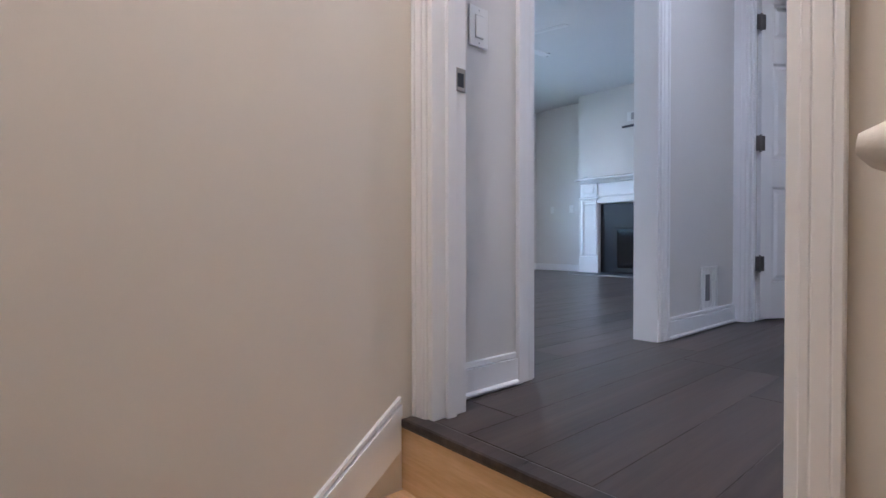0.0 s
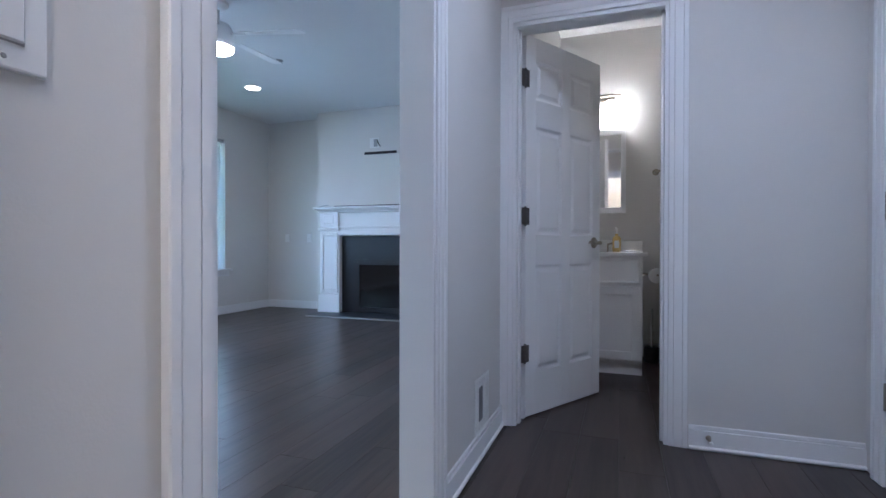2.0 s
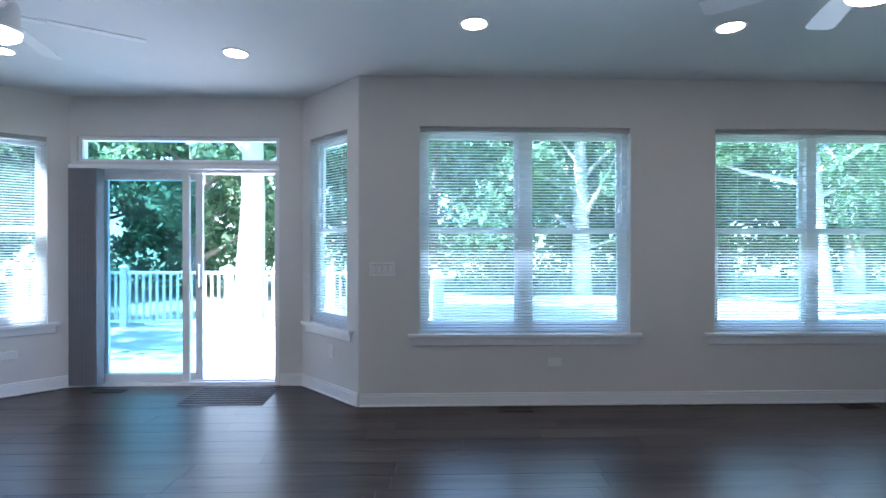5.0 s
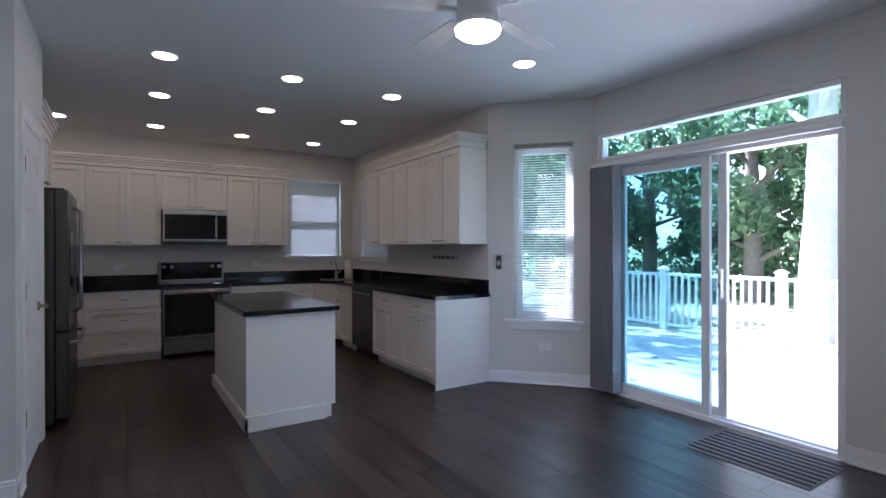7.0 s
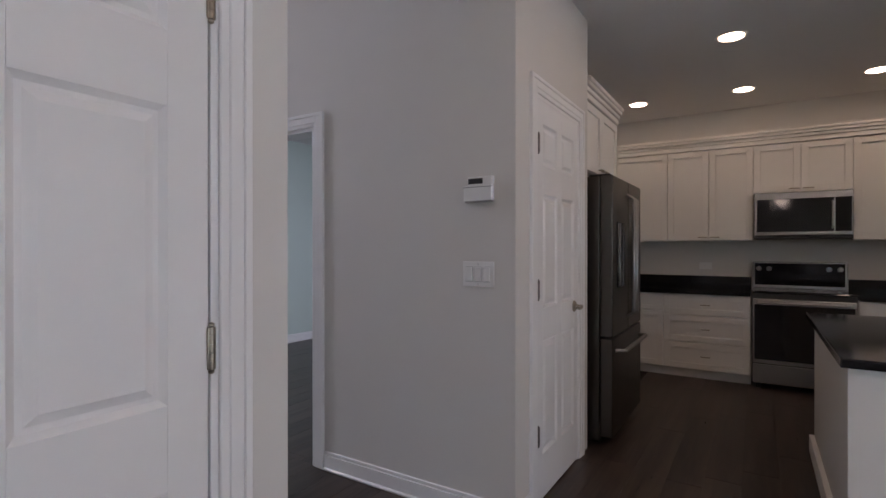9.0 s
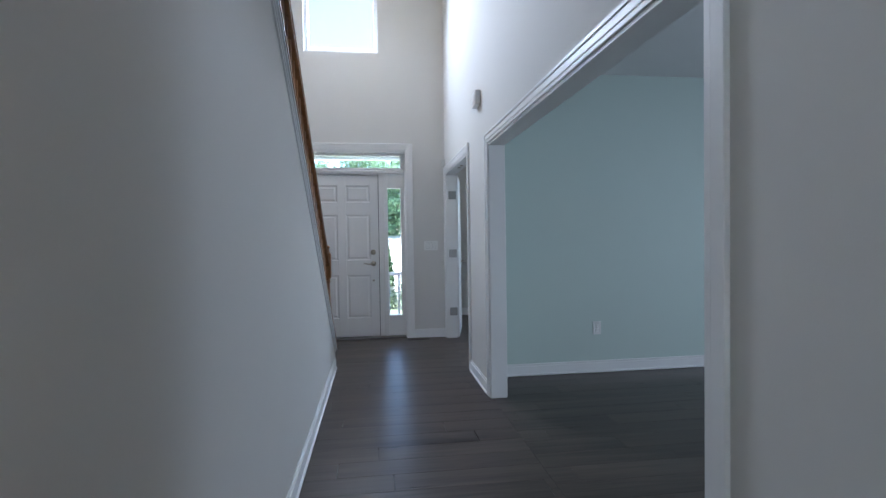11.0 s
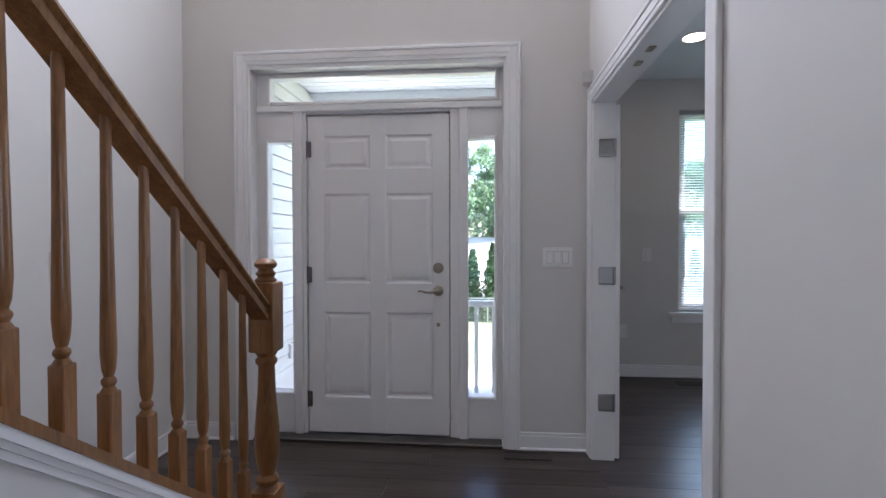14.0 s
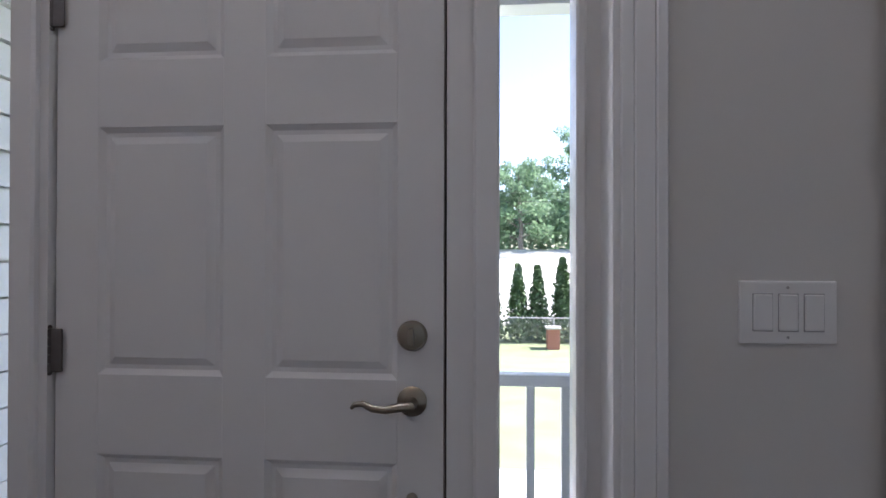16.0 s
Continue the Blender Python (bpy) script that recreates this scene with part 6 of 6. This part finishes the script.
def leaf_mesh(name, centres, radii, count, size, mat):
    """Many small pointed leaves spread through uneven clumps."""
    k = rng.integers(0, len(centres), count)
    d = rng.normal(size=(count, 3))
    d /= np.linalg.norm(d, axis=1)[:, None]
    c = np.array(centres)[k] + d * (np.array(radii)[k] * (0.45 + 0.6 * rng.random(count)))[:, None] * np.array((1, 1, 0.75))
    u = rng.normal(size=(count, 3))
    u /= np.linalg.norm(u, axis=1)[:, None]
    w = np.cross(u, rng.normal(size=(count, 3)))
    w /= np.linalg.norm(w, axis=1)[:, None]
    s = (size * (0.6 + 0.8 * rng.random(count)))[:, None]
    v = np.stack((c - u * s, c + w * s * 0.5, c + u * s, c - w * s * 0.5), 1).reshape(-1, 3)
    me = bpy.data.meshes.new(name)
    me.from_pydata(v.tolist(), [], np.arange(count * 4).reshape(-1, 4).tolist())
    me.materials.append(mat)
    return me


def tree(label, height, spread, leaves, size, seed, bark, m, low=0.3, lean=0.3):
    r = random.Random(seed)
    t = thing("tree", label, "tree", "trees", m)
    top = Vector((r.uniform(-lean, lean), r.uniform(-lean, lean), height * 0.75))
    pts = [Vector((0, 0, 0)), top * 0.3 + Vector((r.uniform(-.1, .1), 0, 0)), top * 0.6, top]
    trunk = tube([(0, 0, -0.1), *[tuple(p) for p in pts[1:]]], [height * 0.028, height * 0.021, height * 0.014, height * 0.006], 12)
    centres, radii = [], []
    for k in range(16):
        f = low + (1 - low) * (k + 0.5) / 16
        a = k * 2.4 + r.uniform(-0.4, 0.4)
        reach = spread * (1 - 0.55 * abs(f - 0.5)) * r.uniform(0.55, 1.0) * (1.15 - f * 0.45)
        s = top * min(f * 0.95, 1)
        e = s + Vector((math.cos(a) * reach, math.sin(a) * reach, height * r.uniform(0.06, 0.2)))
        mid = (s + e) / 2 + Vector((0, 0, -0.15))
        join(trunk, tube([tuple(s), tuple(mid), tuple(e)], [height * 0.009 * (1.2 - f), height * 0.006 * (1.2 - f), 0.015], 6))
        for q in (0.55, 0.85, 1.05):
            centres.append(s.lerp(e, q) + Vector((r.uniform(-.5, .5), r.uniform(-.5, .5), r.uniform(-.3, .5))))
            radii.append(spread * r.uniform(0.16, 0.34))
    part("trunk", trunk, bark, t, smooth=True)
    c = new("crown", leaf_mesh("crown", [tuple(q) for q in centres], radii, leaves, size, LEAF))
    c.parent = t
    return t


G = -0.62
t1 = tree("tall leafy tree at the edge of the woods", 13, 4.2, 9000, 0.17, 1, BARK, pose(-6.5, 22, G), low=0.12)
t2 = tree("broad leafy tree at the edge of the woods", 11, 4.6, 9000, 0.17, 2, BARK, pose(2.8, 23.5, G), low=0.1)
t3 = tree("slender leafy tree at the edge of the woods", 15, 3.8, 9000, 0.17, 3, PALEBARK, pose(9.0, 22.5, G), low=0.15)
tree("large pale-barked tree near the deck", 14, 4.4, 7000, 0.16, 5, PALEBARK, pose(-2.0, 15.0, G), low=0.36, lean=0.5)
tree("pale-barked tree on the dry lawn", 13, 4.0, 7000, 0.16, 8, PALEBARK, pose(13.9, 16.0, G), low=0.34, lean=0.5)
for k, (x, y) in enumerate(((-12, 24), (-3, 26), (6, 27), (13, 24), (17, 26), (21, 23), (25, 27), (-18, 25), (-9, 29), (0, 30), (11, 30), (19, 31), (28, 24), (-24, 26), (32, 28), (-15, 20), (-13, 14), (-12, 9))):
    copy_thing((t1, t2, t3)[k % 3], pose(x, y, G, 0, 0, 47 * k))
cen = [(x, 25 + 5 * rng.random(), G + 8.5 * rng.random() ** 1.3) for x in np.linspace(-28, 36, 150)]
ww = new("undergrowth", leaf_mesh("undergrowth", cen, [1.3 + 0.9 * rng.random() for _ in cen], 26000, 0.2, LEAF))
tagged(ww, "dense green undergrowth of the woods", "woods", "", "stuff")

# ---- outside, front ----
SOFFIT = material("soffit_vinyl", (0.78, 0.81, 0.84), 0.5, vary=0.03)
structure("porch_floor", box(-0.95, 6.0, -6.0, -3.9, -0.62, -0.14), material("porch_concrete", (0.60, 0.60, 0.59), 0.85, vary=0.12, scale=4, bump=0.3), "pale concrete porch floor")
pc = structure("porch_ceiling", box(-1.0, 6.0, -5.15, -3.9, 2.62, 2.72), SOFFIT, "white slatted porch ceiling")
me = bpy.data.meshes.new("soffit_strip")
b = box(-3.4, 3.4, -0.045, 0.045, -0.012, 0, 0.005)
b.to_mesh(me)
b.free()
me.materials.append(SOFFIT)
for k in range(12):
    s = new("slat", me)
    s.parent = pc
    s.matrix_basis = pose(2.5, -5.08 + k * 0.1, 2.62)
structure("porch_beam", box(-1.0, 6.0, -5.25, -5.13, 2.47, 2.78), SOFFIT, "white porch beam")
sdw = structure("wall_siding", box(1.20, 1.33, -6.6, -3.9, -0.62, 2.62), WHITEP, "white lap siding wall by the porch")
me = bpy.data.meshes.new("lap_board")
b = prism([(0.0, 0.0), (-0.030, 0.0), (-0.020, 0.101), (0.0, 0.101)], "y", -6.6, -3.9)
b.to_mesh(me)
b.free()
me.materials.append(WHITEP)
for k in range(25):
    s = new("board", me)
    s.parent = sdw
    s.matrix_basis = pose(1.20, 0, -0.18 + k * 0.11)
pt = thing("porch_outlet", "white covered outlet on the siding", "outlet")
part("cover", box(1.155, 1.19, -4.62, -4.52, 0.32, 0.44, 0.01, 2), PLASTIC, pt)
structure("wall_office_outer", box(-1.13, XL - 0.06, -5.42, -3.9, -0.6, H), WHITEP, "white outer wall of the office by the porch")
railing("white vinyl railing along the porch", -0.9, 1.15, -4.86, -0.14, 0.90, 0.14)
GF = -2.3
structure("road", prism([(-27, -2.36), (-27, -2.27), (-34, -1.5), (-50, 1.55), (-300, 2.6), (-300, -3.0)], "x", -200, 200), material("pale_road", (0.55, 0.53, 0.47), 0.9, vary=0.1, scale=0.5), "sun-bleached field and road beyond the hedge")
CEDAR = bpy.data.materials.new("cedar_leaf")
CEDAR.use_nodes = True
CEDAR.node_tree.nodes["Principled BSDF"].inputs["Base Color"].default_value = (0.05, 0.10, 0.03, 1)
CEDAR.node_tree.nodes["Principled BSDF"].inputs["Roughness"].default_value = 0.7
cd = thing("arborvitae", "slim conical evergreen shrub in a row", "shrub", "evergreen hedge", pose(-14, -23, GF))
part("trunk", tube([(0, 0, 0), (0, 0, 0.9), (0, 0, 2.2)], [0.06, 0.04, 0.015], 8), BARK, cd)
cc = [(0, 0, z) for z in np.linspace(0.15, 2.75, 22)]
c = new("crown", leaf_mesh("cedar_crown", cc, [0.60 * (1 - z / 3.05) ** 0.8 for _, _, z in cc], 2600, 0.075, CEDAR))
c.parent = cd
for k in range(1, 26):
    copy_thing(cd, pose(-14 + k * 0.95 + 0.1 * math.sin(k * 2.3), -23 + 0.1 * math.sin(k), GF, 0, 0, 50 * k) @ Matrix.Scale(1.14 + 0.07 * math.sin(k * 1.9), 4))
fn = thing("chain_link_fence", "grey chain-link fence along the lawn", "fence")
WIRE = material("galvanised_wire", (0.42, 0.43, 0.42), 0.5, metal=0.7)
for k in range(13):
    part("post", tube([(-16 + k * 2.6, -21.8, GF), (-16 + k * 2.6, -21.8, GF + 1.12)], 0.03, 8), WIRE, fn)
part("top_rail", tube([(-16, -21.8, GF + 1.1), (15.2, -21.8, GF + 1.1)], 0.02, 8), WIRE, fn)
b = bmesh.new()
for k in range(-13, 390):
    for s in (1, -1):
        x = -16 + k * 0.08
        p, q = (x, x + 1.05) if s > 0 else (x + 1.05, x)
        if p < -16 or q < -16 or p > 15 or q > 15:
            continue
        vs = [b.verts.new(c) for c in ((p - 0.004, -21.8, GF + 0.04), (p + 0.004, -21.8, GF + 0.04), (q + 0.004, -21.8, GF + 1.09), (q - 0.004, -21.8, GF + 1.09))]
        b.faces.new(vs)
part("wire_mesh", b, WIRE, fn, "", "stuff")
bp2 = thing("brick_pier", "low red brick pier behind the fence", "pier")
part("pier", box(-3.15, -2.7, -21.7, -21.3, GF, GF + 0.75, 0.01), material("red_brick", (0.34, 0.14, 0.10), 0.85, vary=0.25, scale=14, bump=0.6, bump_scale=30), bp2)
part("cap", box(-3.21, -2.64, -21.76, -21.24, GF + 0.75, GF + 0.82, 0.01), material("pier_cap", (0.5, 0.47, 0.43), 0.85), bp2)
for k, (x, y) in enumerate(((-4, -50), (2, -53), (-10, -52), (8, -50), (-16, -50), (14, -54), (-22, -54), (-1, -58), (-30, -50), (22, -52), (-7, -60), (-38, -56), (30, -56))):
    copy_thing((t2, t1, t3)[k % 3], pose(x, y, 1.5, 0, 0, 61 * k) @ Matrix.Scale(0.85, 4))
cen = [(x, -57 - 5 * rng.random(), 1.2 + 6.0 * rng.random() ** 1.3) for x in np.linspace(-50, 45, 150)]
cen += [(x, -50 - 2 * rng.random(), 2.2 + 2.6 * rng.random()) for x in np.linspace(-40, 35, 90)]
ww2 = new("hedgerow", leaf_mesh("hedgerow", cen, [1.8 + 1.2 * rng.random() for _ in cen], 34000, 0.3, LEAF))
tagged(ww2, "dense green trees beyond the road", "woods", "", "stuff")
pl = thing("power_line", "two thin power lines strung along the road", "cable")
for x in (-40, 40):
    part("pole", tube([(x, -44, 0.3), (x, -44, 8.0)], 0.14, 10), BARK, pl)
for z in (5.6, 6.3):
    part("wire", tube([(-40, -44, z + 0.6), (-20, -44, z), (0, -44, z - 0.2), (20, -44, z), (40, -44, z + 0.6)], 0.018, 5), BLACK, pl)

# ---- floor planks ----
PW, PL_ = 0.178, 1.22
fz = []      # zones of the plan: x range by row, y range


def zone(y0, y1, span):
    fz.append((y0, y1, span))


zone(1.90, YB + 0.01, lambda y: (XK + 0.0, XE) if y > 2.62 else ((1.76, XE) if y < 2.47 else (XL, XE)))
zone(YB + 0.01, 6.97, lambda y: (-1.50 + (y - 6.17) * 1.12 - 0.02, 2.02 - (y - 6.17) * 0.94 + 0.02) if y < 6.83 else (-0.70, 1.36))
zone(0.14, 1.90, lambda y: (1.535, 5.95) if y < 1.72 else (1.66, 3.99))
zone(-3.80, 2.47, lambda y: (XL - 0.01, 1.52) if y < -2.3 else (XL - 0.01, XS + 0.09))
zone(-1.78, 1.86, lambda y: (-5.0, XL - 0.01))
zone(-5.42, -1.99, lambda y: (-4.6, XL - 0.01))
floor_ob = bpy.data.objects["floor"]
shapes = {}
near, far = [], []
prng = random.Random(11)
for zi, (y0, y1, span) in enumerate(fz):
    y = y0
    while y < y1 - 0.005:
        w = min(PW, y1 - y)
        a, e = span(y + w * 0.5)
        x = a - prng.random() * PL_
        while x < e - 0.01:
            p, q = max(x, a), min(x + PL_, e)
            if q - p > 0.02:
                (near if zi in (0, 2, 3) and (zi != 0 or -1.2 < (p + q) / 2 < 6.6) else far).append((p, q, y, y + w))
            x += PL_
        y += PW
near.sort(key=lambda r: (r[0] - 1.0) ** 2 + (r[2] - 2.0) ** 2 * 0.5)
far += near[298:]
near = near[:298]
for p, q, ya, yb in near:
    key = (round(q - p, 2), round(yb - ya, 3))
    if key not in shapes:
        b = box(-key[0] / 2 + 0.0004, key[0] / 2 - 0.0004, -key[1] / 2 + 0.0004, key[1] / 2 - 0.0004, -0.012, 0.0, 0.0009)
        shapes[key] = bpy.data.meshes.new("plank")
        b.to_mesh(shapes[key])
        b.free()
        shapes[key].materials.append(FLOORW)
    s = new("plank", shapes[key])
    s.parent = floor_ob
    s.matrix_basis = pose((p + q) / 2, (ya + yb) / 2, prng.uniform(-0.0003, 0.0))
V, F = [], []
for p, q, ya, yb in far:
    o, c, z = 0.0004, 0.0013, prng.uniform(-0.0003, 0)
    k = len(V)
    V += [(p + o, ya + o, z - 0.0009), (q - o, ya + o, z - 0.0009), (q - o, yb - o, z - 0.0009), (p + o, yb - o, z - 0.0009), (p + c, ya + c, z), (q - c, ya + c, z), (q - c, yb - c, z), (p + c, yb - c, z)]
    F += [(k + 4, k + 5, k + 6, k + 7), (k, k + 1, k + 5, k + 4), (k + 1, k + 2, k + 6, k + 5), (k + 2, k + 3, k + 7, k + 6), (k + 3, k, k + 4, k + 7)]
me = bpy.data.meshes.new("far_planks")
me.from_pydata(V, [], F)
me.materials.append(FLOORW)
fo = new("far_planks", me)
fo.parent = floor_ob
tagged(fo, "", "", "", "stuff")
